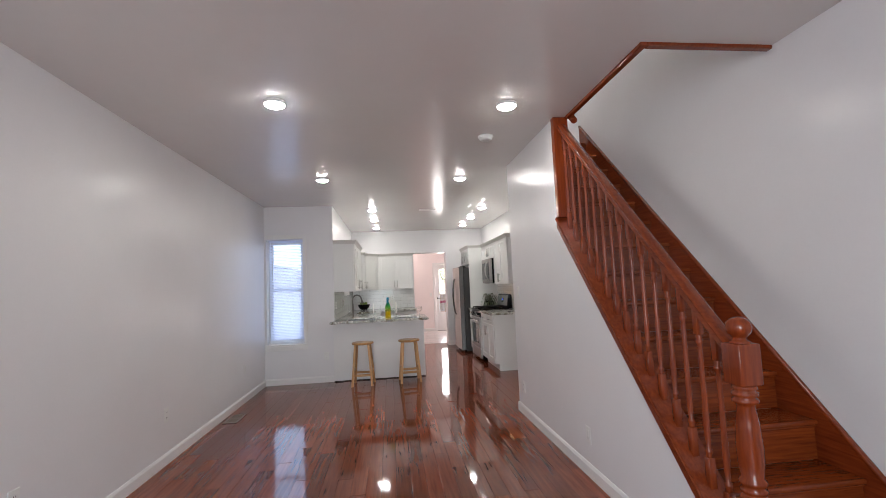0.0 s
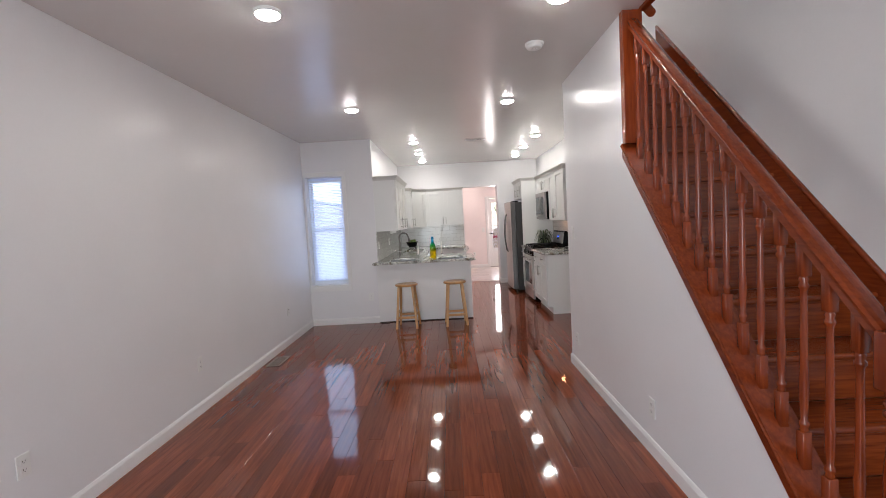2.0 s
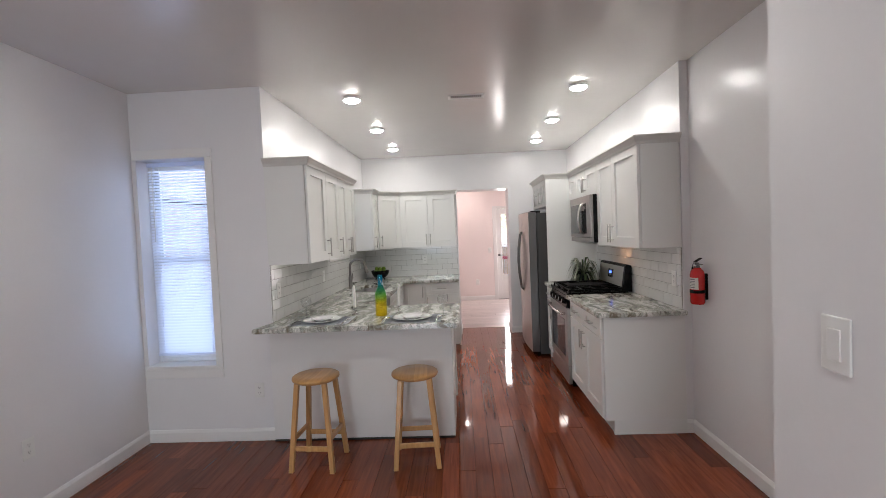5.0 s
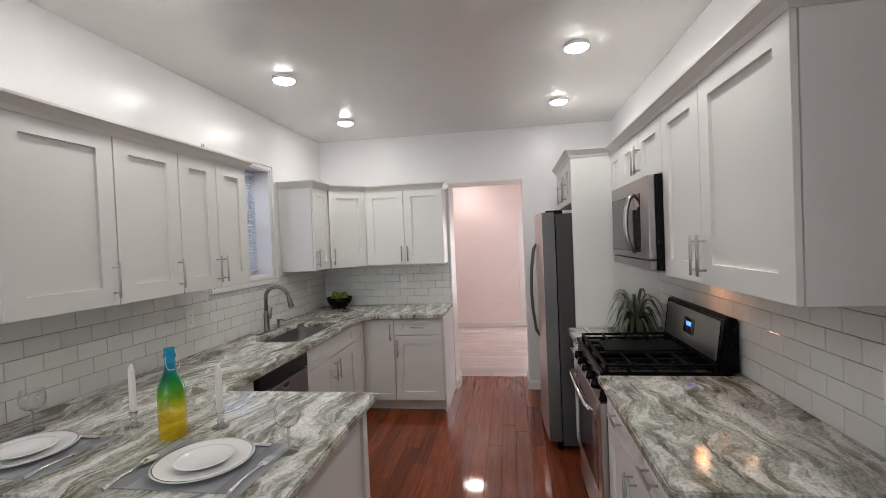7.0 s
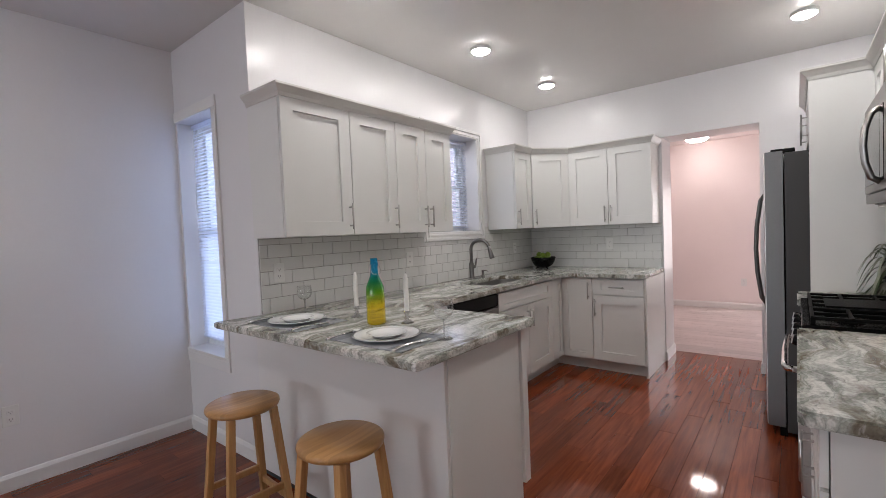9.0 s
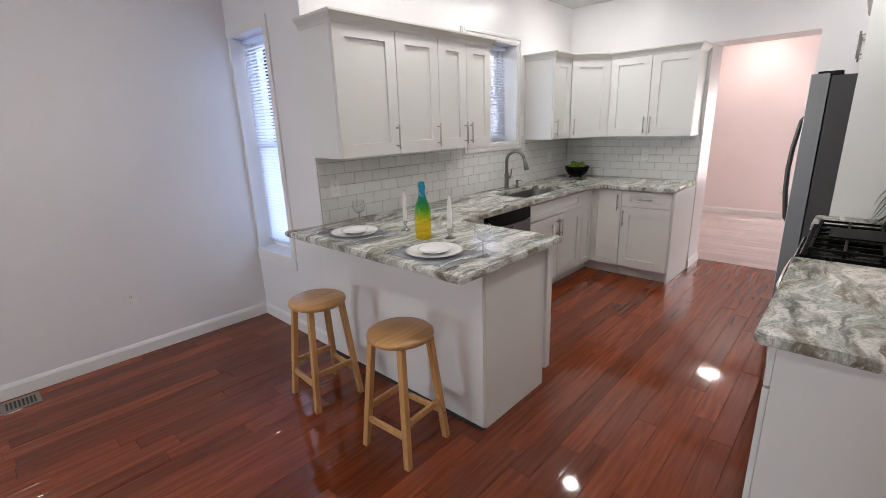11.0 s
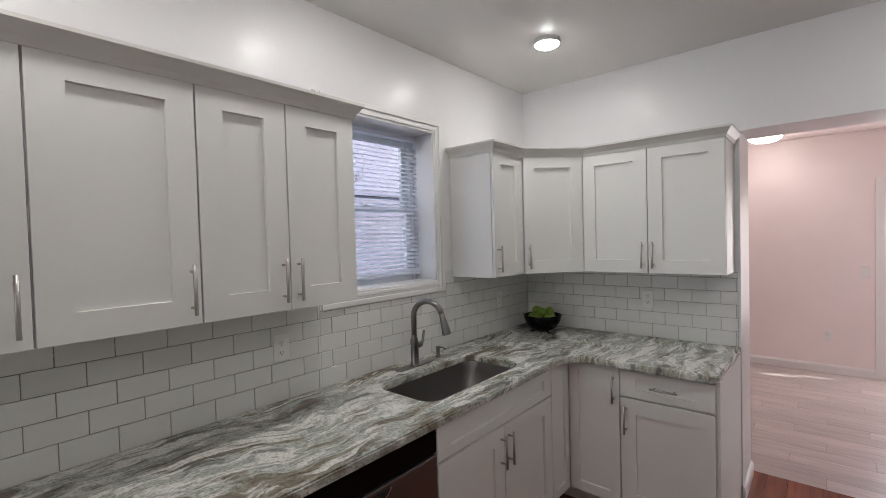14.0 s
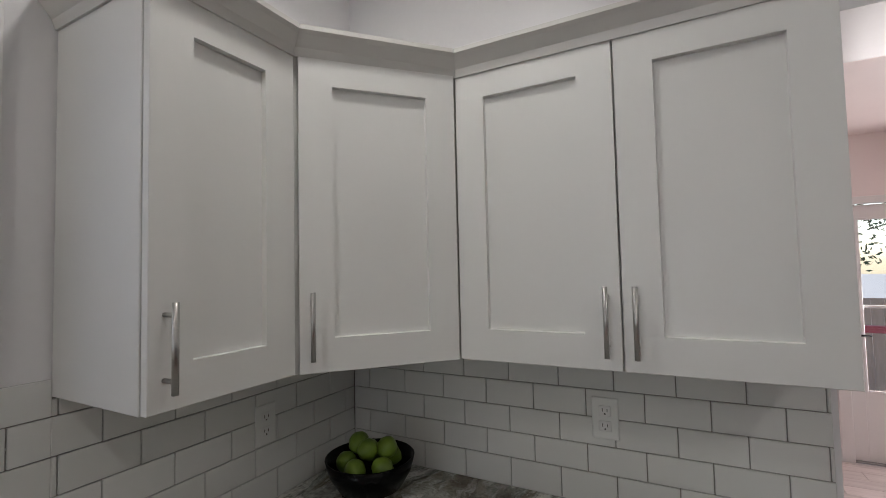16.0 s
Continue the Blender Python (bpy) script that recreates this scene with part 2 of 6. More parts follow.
    base = mix(base, ramp(speck.outputs["Fac"], ((0.32, (0.62, 0.61, 0.60)), (0.56, (1.0, 1.0, 1.0)))), 0.8, "MULTIPLY")
    nt.links.new(base, p.inputs["Base Color"])
    return m


def bottle_glass(z0, z1):
    """Clear glass tinted yellow below, green in the middle and blue at the neck."""
    m = glass("bottle_glass", haze=0.22, gloss=0.8, base=0.06, power=3.0)
    nt = m.node_tree
    tc = nt.nodes.new("ShaderNodeTexCoord")
    sep = nt.nodes.new("ShaderNodeSeparateXYZ")
    mr = nt.nodes.new("ShaderNodeMapRange")
    mr.inputs["From Min"].default_value, mr.inputs["From Max"].default_value = z0, z1
    cr = nt.nodes.new("ShaderNodeValToRGB")
    e = cr.color_ramp.elements
    e[0].position, e[0].color = 0.30, (0.97, 0.80, 0.03, 1)
    e[1].position, e[1].color = 0.80, (0.05, 0.60, 0.85, 1)
    x = e.new(0.52)
    x.color = (0.28, 0.68, 0.10, 1)
    x = e.new(0.66)
    x.color = (0.03, 0.55, 0.33, 1)
    nt.links.new(tc.outputs["Object"], sep.inputs["Vector"])
    nt.links.new(sep.outputs["Z"], mr.inputs["Value"])
    nt.links.new(mr.outputs["Result"], cr.inputs["Fac"])
    for node in ("through", "scatter"):
        nt.links.new(cr.outputs["Color"], nt.nodes[node].inputs["Color"])
    return m


M_WALL = material("wall_paint", (0.80, 0.79, 0.80), 0.28, spec=0.36, grain=0.03, scale=60, bump=0.03, stain=0.03)
M_CEIL = material("ceiling_paint", (0.76, 0.742, 0.72), 0.20, grain=0.03, scale=12, bump=0.03, stain=0.04, stain_scale=0.8)
M_TRIM = material("trim_paint", (0.82, 0.81, 0.80), 0.3, grain=0.03, scale=50, bump=0.03, stain=0.03)
M_PINK = material("pink_paint", (0.90, 0.815, 0.80), 0.45, grain=0.03, scale=50, bump=0.05, stain=0.04)
M_CAB = material("cabinet_paint", (0.77, 0.77, 0.75), 0.38, grain=0.02, scale=70, bump=0.02, stain=0.02)
# Greyer than M_CAB: the shade under the crown is put into its colour.
M_CROWN = material("shaded_crown_paint", (0.66, 0.65, 0.62), 0.4, grain=0.02, scale=70, bump=0.02, stain=0.02)
M_TILE = material("glazed_tile", (0.78, 0.78, 0.76), 0.12, grain=0.02, scale=15, bump=0.04, stain=0.03, vary=0.05)
M_GROUT = material("grout", (0.37, 0.35, 0.32), 0.9, grain=0.25, scale=120, bump=0.3, stain=0.15)
M_STEEL = material("brushed_steel", (0.55, 0.54, 0.52), 0.3, 1.0, grain=0.12, scale=90, bump=0.04, stain=0.06)
M_DARKSTEEL = material("dark_steel", (0.32, 0.31, 0.30), 0.34, 1.0, grain=0.15, scale=90, bump=0.04, stain=0.1)
M_FRIDGE = material("fridge_side", (0.060, 0.059, 0.058), 0.45, spec=0.3, grain=0.2, scale=200, bump=0.1)
M_BLACKSTEEL = material("black_steel", (0.15, 0.145, 0.14), 0.38, 1.0, grain=0.1, scale=90)
M_DWSTEEL = material("dishwasher_steel", (0.24, 0.235, 0.235), 0.42, 1.0, grain=0.1, scale=90, bump=0.03)
M_OVENSTEEL = material("warm_brushed_steel", (0.38, 0.36, 0.345), 0.3, 1.0, grain=0.12, scale=90, bump=0.04, stain=0.06)
M_NICKEL = material("satin_nickel", (0.22, 0.21, 0.20), 0.28, 1.0, grain=0.1, scale=120, bump=0.02)
M_CHROME = material("polished_steel", (0.78, 0.78, 0.78), 0.1, 1.0, grain=0.03, scale=60)
M_SILVER = material("cutlery_steel", (0.92, 0.92, 0.92), 0.16, 1.0, grain=0.03, scale=60)
M_BLACK = material("black_enamel", (0.004, 0.004, 0.004), 0.2, spec=0.12, grain=0.3, scale=60, bump=0.02)
M_IRON = material("cast_iron", (0.004, 0.004, 0.004), 0.5, spec=0.08, grain=0.4, scale=150, bump=0.3)
M_DARKGLASS = material("dark_glass", (0.01, 0.01, 0.011), 0.05, grain=0.1)
M_PLASTIC = material("white_plastic", (0.80, 0.80, 0.78), 0.35, grain=0.02, scale=60)
# Paints the shade inside slots, ducts and pockets; also plain dark pieces.
M_SLOT = material("dark_slot", (0.03, 0.03, 0.03), 0.7, grain=0.2)
M_PLATE = material("porcelain", (0.85, 0.85, 0.85), 0.08, grain=0.01)
M_MAT = material("grey_woven_mat", (0.39, 0.41, 0.44), 0.8, grain=0.35, scale=400, bump=0.5, stain=0.08)
M_MATDARK = material("dark_grey_weave", (0.27, 0.285, 0.31), 0.8, grain=0.35, scale=400, bump=0.5, stain=0.08)
M_WAX = material("candle_wax", (0.88, 0.86, 0.82), 0.45, grain=0.02, scale=30)
M_RED = material("red_enamel", (0.55, 0.012, 0.012), 0.25, grain=0.1, scale=40, coat=0.4)
M_LABEL = material("paper_label", (0.75, 0.72, 0.68), 0.6, grain=0.05, scale=80)
M_INK = material("printed_ink", (0.12, 0.12, 0.13), 0.6, grain=0.1)
M_LIME = material("lime_skin", (0.20, 0.32, 0.035), 0.35, grain=0.35, scale=60, bump=0.25, stain=0.3, stain_scale=12)
M_LEAF = material("plant_leaf", (0.15, 0.21, 0.10), 0.45, grain=0.3, scale=40, bump=0.1, stain=0.3, stain_scale=8)
M_LEAFPALE = material("pale_leaf_stripe", (0.50, 0.53, 0.42), 0.5, grain=0.2, scale=40, stain=0.2, stain_scale=8)
M_POT = material("dark_glazed_pot", (0.02, 0.025, 0.025), 0.25, grain=0.3, scale=30)
# The blue of the let-through colour stands for skylight behind the blinds.
M_SLAT = translucent(material("blind_slat", (0.82, 0.82, 0.83), 0.45, grain=0.02, scale=50), (0.82, 0.87, 1.0), 0.68)
# Dimmer kitchen copy: skylight's blue is in the base too, less light passes.
M_SLATDIM = translucent(material("dim_blind_slat", (0.72, 0.74, 0.80), 0.45, grain=0.02, scale=50), (0.72, 0.80, 1.0), 0.15)
M_VINYL = material("vinyl_frame", (0.78, 0.79, 0.80), 0.35, grain=0.02, scale=60)
M_STUCCO = material("neighbour_stucco", (0.38, 0.36, 0.45), 0.9, grain=0.35, scale=25, bump=0.8, stain=0.2)
M_SIDING = material("pale_siding", (0.80, 0.80, 0.81), 0.6, grain=0.05, scale=30, stain=0.08)
M_GROUND = material("concrete_yard", (0.45, 0.44, 0.42), 0.9, grain=0.25, scale=30, bump=0.4, stain=0.25)
M_GREEN = material("garden_leaves", (0.06, 0.11, 0.03), 0.6, grain=0.4, scale=9, bump=0.3, stain=0.3)
M_FENCE = wood("fence_boards", (0.62, 0.46, 0.32), (0.48, 0.34, 0.22), 0.7, 2, vary=0.15)
M_BARK = material("bark", (0.24, 0.21, 0.20), 0.9, grain=0.4, scale=60, bump=0.6, stain=0.3)
M_REDPAINT = material("red_beam_paint", (0.45, 0.06, 0.07), 0.6, grain=0.1, scale=40, stain=0.15)
M_LEDON = emitter("led_diffuser", (1.0, 0.965, 0.92), LED)
M_BACKLAMP = emitter("flush_lamp_glow", (1.0, 0.86, 0.80), LED_BACK)
M_BLUE = emitter("blue_display", (0.05, 0.12, 1.0), 2.0)
M_GLASS = glass("window_glass")
M_CLEAR = glass("drinking_glass", (0.97, 0.98, 0.98), gloss=0.9, base=0.12, power=2.4)
M_CRYSTAL = glass("solid_crystal", (0.95, 0.96, 0.96), haze=0.18, gloss=0.9, base=0.22, power=2.0)
M_STONE = granite()
M_PLANK = wood("cherry_plank", (0.240, 0.056, 0.0215), (0.128, 0.026, 0.0100), 0.055, 1, spec=0.38, vary=0.30, stretch=16, scale=3)
M_PLANKS = wood("cherry_planks", (0.240, 0.056, 0.0215), (0.128, 0.026, 0.0100), 0.055, 1, spec=0.38, vary=0.30, stretch=16, scale=3, island=True)
M_STAIR = wood("stair_wood", (0.25, 0.050, 0.010), (0.12, 0.020, 0.005), 0.22, 0, spec=0.35, coat=0.05, vary=0.10)
M_RAIL = wood("rail_wood", (0.24, 0.043, 0.010), (0.135, 0.021, 0.005), 0.2, 1, spec=0.4, coat=0.1, vary=0.06)
M_POST = wood("post_wood", (0.25, 0.045, 0.010), (0.145, 0.023, 0.006), 0.22, 2, spec=0.4, coat=0.1, vary=0.10)
M_STOOL = wood("beech_wood", (0.62, 0.36, 0.15), (0.48, 0.25, 0.09), 0.35, 2, coat=0.3, vary=0.06)
M_SEAT = wood("beech_seat", (0.60, 0.33, 0.12), (0.46, 0.23, 0.075), 0.3, 1, coat=0.2, vary=0.06, scale=4, bands=0.085)
M_FLOORTILE = wood("wood_look_tile", (0.56, 0.49, 0.47), (0.40, 0.34, 0.33), 0.28, 0, vary=0.12, stretch=12, scale=4)


# ---- mesh helpers ----
def box(bm, x0, x1, y0, y1, z0, z1, bevel=0.0, seg=1):
    """Adds a box to bm, its edges rounded by bevel."""
    r = bmesh.ops.create_cube(bm, size=1.0, matrix=Matrix.LocRotScale(((x0 + x1) / 2, (y0 + y1) / 2, (z0 + z1) / 2), None, (abs(x1 - x0), abs(y1 - y0), abs(z1 - z0))))
    if bevel:
        edges = list({e for v in r["verts"] for e in v.link_edges})
        bmesh.ops.bevel(bm, geom=edges, offset=bevel, segments=seg, affect="EDGES", profile=0.5)
    return bm


def lathe(bm, profile, n=20, m=None):
    """Turns (radius, z) pairs about z."""
    rings = []
    for r, z in profile:
        if r < 1e-5:
            rings.append([bm.verts.new((0, 0, z))])
        else:
            rings.append([bm.verts.new((r * math.cos(2 * math.pi * k / n), r * math.sin(2 * math.pi * k / n), z)) for k in range(n)])
    for a, b in zip(rings, rings[1:]):
        for k in range(n):
            j = (k + 1) % n
            if len(a) == 1 and len(b) > 1:
                bm.faces.new((a[0], b[j], b[k]))
            elif len(b) == 1 and len(a) > 1:
                bm.faces.new((a[k], a[j], b[0]))
            elif len(a) > 1:
                bm.faces.new((a[k], a[j], b[j], b[k]))
    bmesh.ops.recalc_face_normals(bm, faces=list({f for ring in rings for v in ring for f in v.link_faces}))
    for f in bm.faces:
        f.smooth = True
    if m is not None:
        vs = [v for ring in rings for v in ring]
        bmesh.ops.transform(bm, matrix=m, verts=vs)
    return bm


def tube(bm, pts, r, n=8):
    """A round tube along points, closed at its ends; r is one radius or one for each point."""
    pts = [Vector(p) for p in pts]
    rad = r if isinstance(r, (list, tuple)) else [r] * len(pts)
    rings = []
    side = None
    for i, p in enumerate(pts):
        d = (pts[min(i + 1, len(pts) - 1)] - pts[max(i - 1, 0)]).normalized()
        if side is None:
            side = d.orthogonal().normalized()
        side = (side - d * side.dot(d)).normalized()
        up = d.cross(side)
        rings.append([bm.verts.new(p + rad[i] * (math.cos(2 * math.pi * k / n) * side + math.sin(2 * math.pi * k / n) * up)) for k in range(n)])
    for a, b in zip(rings, rings[1:]):
        for k in range(n):
            f = bm.faces.new((a[k], a[(k + 1) % n], b[(k + 1) % n], b[k]))
            f.smooth = True
    bm.faces.new(list(reversed(rings[0])))
    bm.faces.new(rings[-1])
    return bm


def prism(bm, outline, z0, z1):
    """An upright prism over an outline of (x, y)."""
    lo = [bm.verts.new((x, y, z0)) for x, y in outline]
    hi = [bm.verts.new((x, y, z1)) for x, y in outline]
    bm.faces.new(list(reversed(lo)))
    bm.faces.new(hi)
    n = len(outline)
    for k in range(n):
        bm.faces.new((lo[k], lo[(k + 1) % n], hi[(k + 1) % n], hi[k]))
    bmesh.ops.recalc_face_normals(bm, faces=bm.faces[:])
    return bm


def sideboard(bm, outline, x0, x1):
    """A board over an outline of (y, z), from x0 to x1."""
    a = [bm.verts.new((x0, y, z)) for y, z in outline]
    b = [bm.verts.new((x1, y, z)) for y, z in outline]
    bm.faces.new(a)
    bm.faces.new(list(reversed(b)))
    n = len(outline)
    for k in range(n):
        bm.faces.new((a[k], b[k], b[(k + 1) % n], a[(k + 1) % n]))
    bmesh.ops.recalc_face_normals(bm, faces=bm.faces[:])
    return bm


def mesh_of(name, bm, mat):
    me = bpy.data.meshes.new(name)
    bm.to_mesh(me)
    bm.free()
    me.materials.append(mat)
    return me


def part(name, bm, mat, parent=None, label=""):
    """Links a bmesh as one mesh object under a thing or a part."""
    ob = new(name, mesh_of(name, bm, mat))
    if parent is not None:
        ob.parent = parent
    if label:
        ob["label"] = label
    return ob


def piece(name, me, parent, m):
    """An object on shared mesh data, a child of parent."""
    ob = new(name, me)
    ob.parent = parent
    ob.matrix_basis = m
    return ob


def thing(name, m, label, category, group="", kind=""):
    return_ob = new(name)
    return_ob.empty_display_size = 0.1
    return_ob.matrix_basis = m
    return tagged(return_ob, label, category, group, kind)


def structure(name, bm, mat, label, category):
    return tagged(part(name, bm, mat), label, category, kind="structure")


def B():
    return bmesh.new()


# ---- the plan ----
XL, XR, XK, XKR, XS = -1.82, 2.36, -0.785, 2.30, 1.45       # living left, right; kitchen left, right; stair wall
YW, YB, YB2, YF, YFAR = 5.85, 9.235, 9.60, -3.4, 12.56       # window wall, kitchen back wall and its far face, front, back room's end
ZC = 2.71                                                    # ceiling
CT = 0.915                                                   # worktop


def wall_y(name, y0, y1, x0, x1, z0, z1, mat, label, hole=None):
    """A wall across y with one hole (x0, x1, z0, z1)."""
    bm = B()
    if hole:
        a, b, c, d = hole
        box(bm, x0, a, y0, y1, z0, z1)
        box(bm, b, x1, y0, y1, z0, z1)
        if c > z0:
            box(bm, a, b, y0, y1, z0, c)
        box(bm, a, b, y0, y1, d, z1)
    else:
        box(bm, x0, x1, y0, y1, z0, z1)
    return structure(name, bm, mat, label, "wall")


def wall_x(name, x0, x1, y0, y1, z0, z1, mat, label, hole=None):
    bm = B()
    if hole:
        a, b, c, d = hole
        box(bm, x0, x1, y0, a, z0, z1)
        box(bm, x0, x1, b, y1, z0, z1)
        if c > z0:
            box(bm, x0, x1, a, b, z0, c)
        box(bm, x0, x1, a, b, d, z1)
    else:
        box(bm, x0, x1, y0, y1, z0, z1)
    return structure(name, bm, mat, label, "wall")


wall_x("wall_west", XL - 0.25, XL, YF, YW + 0.25, 0, ZC, M_WALL, "white painted plaster party wall of the living room")
wall_y("wall_window", YW, YW + 0.25, XL, XK - 0.27, 0, ZC, M_WALL, "white painted wall around the tall living room window", (-1.785, -1.24, 0.60, 2.20))
wall_x("wall_kitchen_west", XK - 0.27, XK, YW, YB2, 0, ZC, M_WALL, "white painted kitchen wall with a deep window", (7.395, 8.145, 1.345, 2.240))
wall_y("wall_kitchen_back", YB, YB2, XK, XKR, 0, ZC, M_WALL, "white painted kitchen wall with an open doorway", (0.64, 1.41, 0, 2.18))
wall_x("wall_kitchen_east", XKR, XKR + 0.30, 5.82, YB2, 0, ZC, M_WALL, "white painted kitchen wall behind the range")
wall_x("wall_east", XR, XR + 0.24, YF, 5.82, 0, 5.2, M_WALL, "white painted party wall beside the stairs")
# The opening is made up; it lets in the sky and the added front lamp.
wall_y("wall_front", YF - 0.2, YF, XL, XR, 0, ZC, M_WALL, "plain white painted front wall", (-1.2, 0.5, 0.6, 2.2))

# stair wall: slanted top under the railing, full height further on
SR, ST, SY4, SZ4 = 0.213, 0.2255, 1.20, 0.80                 # riser, going, fourth nosing's y and z
YP = 2.195                                                   # where the railing ends at the full-height wall


def z_cap(y):
    return 1.872 + 0.985 * (y - YP)


def z_rail(y):
    return 1.127 + 0.951 * (y - 0.542)


bm = sideboard(B(), [(0.46, 0.0), (3.63, 0.0), (3.63, ZC), (YP, ZC), (YP, z_cap(YP)), (0.46, z_cap(0.46))], XS, XS + 0.10)
structure("wall_stair", bm, M_WALL, "white painted wall below the slanted stair railing", "wall")
bm = box(B(), XS + 0.10, XR, 3.53, 3.63, 0, ZC)
structure("wall_understair", bm, M_WALL, "white painted wall closing the space under the stairs", "wall")

# ceilings
bm = B()
box(bm, XL, 1.55, YF, YW, ZC, ZC + 0.23)
box(bm, 1.55, XR, YF, 1.045, ZC, ZC + 0.23)
box(bm, 1.55, XR, 3.63, YW, ZC, ZC + 0.23)
box(bm, XK, XR, YW, YB2, ZC, ZC + 0.23)
structure("ceiling", bm, M_CEIL, "glossy white painted ceiling with recessed lights", "ceiling")
bm = box(B(), XK - 0.2, XR + 0.2, YB2, YFAR + 0.2, 2.60, 2.75)
structure("ceiling_back_room", bm, M_PINK, "pale painted ceiling of the back room", "ceiling")
# upper stairwell
wall_x("wall_stairwell_west", 1.45, 1.55, 0.85, 4.7, ZC + 0.23, 5.2, M_WALL, "white painted wall of the upper stairwell")
wall_y("wall_stairwell_south", 0.945, 1.045, 1.55, XR, ZC + 0.23, 5.2, M_WALL, "white painted end wall of the upper stairwell")
wall_y("wall_stairwell_north", 4.7, 4.8, 1.45, XR, ZC + 0.23, 5.2, M_WALL, "white painted end wall of the upper landing")
bm = box(B(), 1.45, XR, 0.87, 4.8, 5.2, 5.3)
structure("ceiling_stairwell", bm, M_CEIL, "white painted ceiling above the stairs", "ceiling")

# back room
wall_x("wall_back_room_west", XK - 0.2, XK, YB2, YFAR, 0, 2.60, M_PINK, "pale pink painted wall of the back room")
wall_x("wall_back_room_east", XR, XR + 0.2, YB2, YFAR, 0, 2.60, M_PINK, "pale pink painted wall of the back room")
wall_y("wall_back_room_far", YFAR, YFAR + 0.2, XK - 0.2, XR + 0.2, 0, 2.60, M_PINK, "pale pink wall with the back door", (1.46, 2.30, 0, 2.06))
wall_y("wall_back_room_near", YB2, YB2 + 0.012, XK, 0.60, 0, 2.60, M_PINK, "pale pink painted wall beside the doorway")
wall_y("wall_back_room_near_east", YB2, YB2 + 0.012, 1.45, XR, 0, 2.60, M_PINK, "pale pink painted wall beside the doorway")

# floors
bm = box(B(), XL, XR, YF, 9.66, -0.25, -0.02)
box(bm, XK, XR, 9.66, YFAR, -0.25, -0.02)
floor = structure("floor", bm, M_SLOT, "glossy red-brown cherry plank floor", "floor")


# ---- trim ----
def baseboard(x0, y0, x1, y1, h=0.095, t=0.014):
    """A baseboard from one floor point to another, standing to the left of its run."""
    d = Vector((x1 - x0, y1 - y0))
    bm = B()
    n = d.length
    prof = [(0, 0), (t, 0), (t, h - 0.022), (t * 0.45, h - 0.004), (0.003, h), (0, h)]
    a = [bm.verts.new((0, y, z)) for y, z in prof]
    b = [bm.verts.new((n, y, z)) for y, z in prof]
    bm.faces.new(a)
    bm.faces.new(list(reversed(b)))
    for k in range(len(prof)):
        bm.faces.new((a[k], b[k], b[(k + 1) % len(prof)], a[(k + 1) % len(prof)]))
    bmesh.ops.recalc_face_normals(bm, faces=bm.faces[:])
    ob = structure("baseboard", bm, M_TRIM, "white painted wooden baseboard", "baseboard")
    ob.matrix_basis = Matrix.Translation((x0, y0, 0)) @ Matrix.Rotation(math.atan2(d.y, d.x), 4, "Z")
    return ob


baseboard(XL, YW, XL, YF)
baseboard(-0.80, YW, XL + 0.014, YW)
baseboard(XS, 0.50, XS, 3.63)
baseboard(XS - 0.014, 3.63, XR, 3.63)
baseboard(XR, 3.644, XR, 5.82)
baseboard(XR - 0.014, 5.82, XKR - 0.02, 5.82)
baseboard(1.56, YB, 1.41, YB)
baseboard(1.41, YB - 0.014, 1.41, YB2)
baseboard(0.64, YB2, 0.64, YB - 0.014)
baseboard(1.40, YFAR, XK, YFAR)
baseboard(XL, YF, XR, YF)


# ---- ceiling lights ----
def disc_light(x, y):
    t = thing("ceiling_light", pose(x, y, ZC), "round white recessed ceiling light, switched on", "ceiling light", "ceiling lights")
    bm = lathe(B(), [(0.075, 0.0), (0.075, -0.014), (0.073, -0.021), (0.070, -0.023), (0.066, -0.020), (0.066, 0.0)], 32)
    part("trim_ring", bm, M_PLASTIC, t)
    bm = lathe(B(), [(0.0655, -0.018), (0.0645, -0.026), (0.050, -0.034), (0.026, -0.038), (0.0, -0.039)], 32)
    part("diffuser", bm, M_LEDON, t, "glowing white diffuser")
    return t


lamp = disc_light(-0.665, 1.88)
# The disc at y -0.9 is unseen, an assumed addition that lights the front part.
for x, y in ((0.99, 1.89), (-0.668, 4.09), (0.985, 4.10), (-0.665, -0.9), (-0.18, 6.25), (-0.18, 7.36), (-0.18, 8.48), (1.70, 6.24), (1.70, 7.31), (1.71, 8.38)):
    copy_thing(lamp, pose(x, y, ZC))
# Unseen discs over the landing, added to brighten the stairwell wall.
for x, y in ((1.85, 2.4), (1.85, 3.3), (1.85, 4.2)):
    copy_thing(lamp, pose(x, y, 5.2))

t = thing("flush_ceiling_lamp", pose(0.53, 11.95, 2.60), "round flush ceiling lamp with a glowing shade", "ceiling lamp")
bm = lathe(B(), [(0.10, 0), (0.165, -0.005), (0.165, -0.025), (0.15, -0.03)], 32)
part("base", bm, M_PLASTIC, t)
bm = lathe(B(), [(0.15, -0.028), (0.145, -0.05), (0.11, -0.075), (0.05, -0.088), (0, -0.09)], 32)
part("shade", bm, M_BACKLAMP, t, "glowing frosted shade")

t = thing("smoke_detector", pose(0.985, 2.60, ZC), "round white plastic smoke detector on the ceiling", "smoke detector")
part("base", lathe(B(), [(0.0, 0), (0.068, 0), (0.068, -0.012), (0.06, -0.014)], 28), M_PLASTIC, t)
part("cover", lathe(B(), [(0.058, -0.012), (0.056, -0.030), (0.045, -0.038), (0.018, -0.040), (0.016, -0.036), (0.0, -0.036)], 28), M_PLASTIC, t)
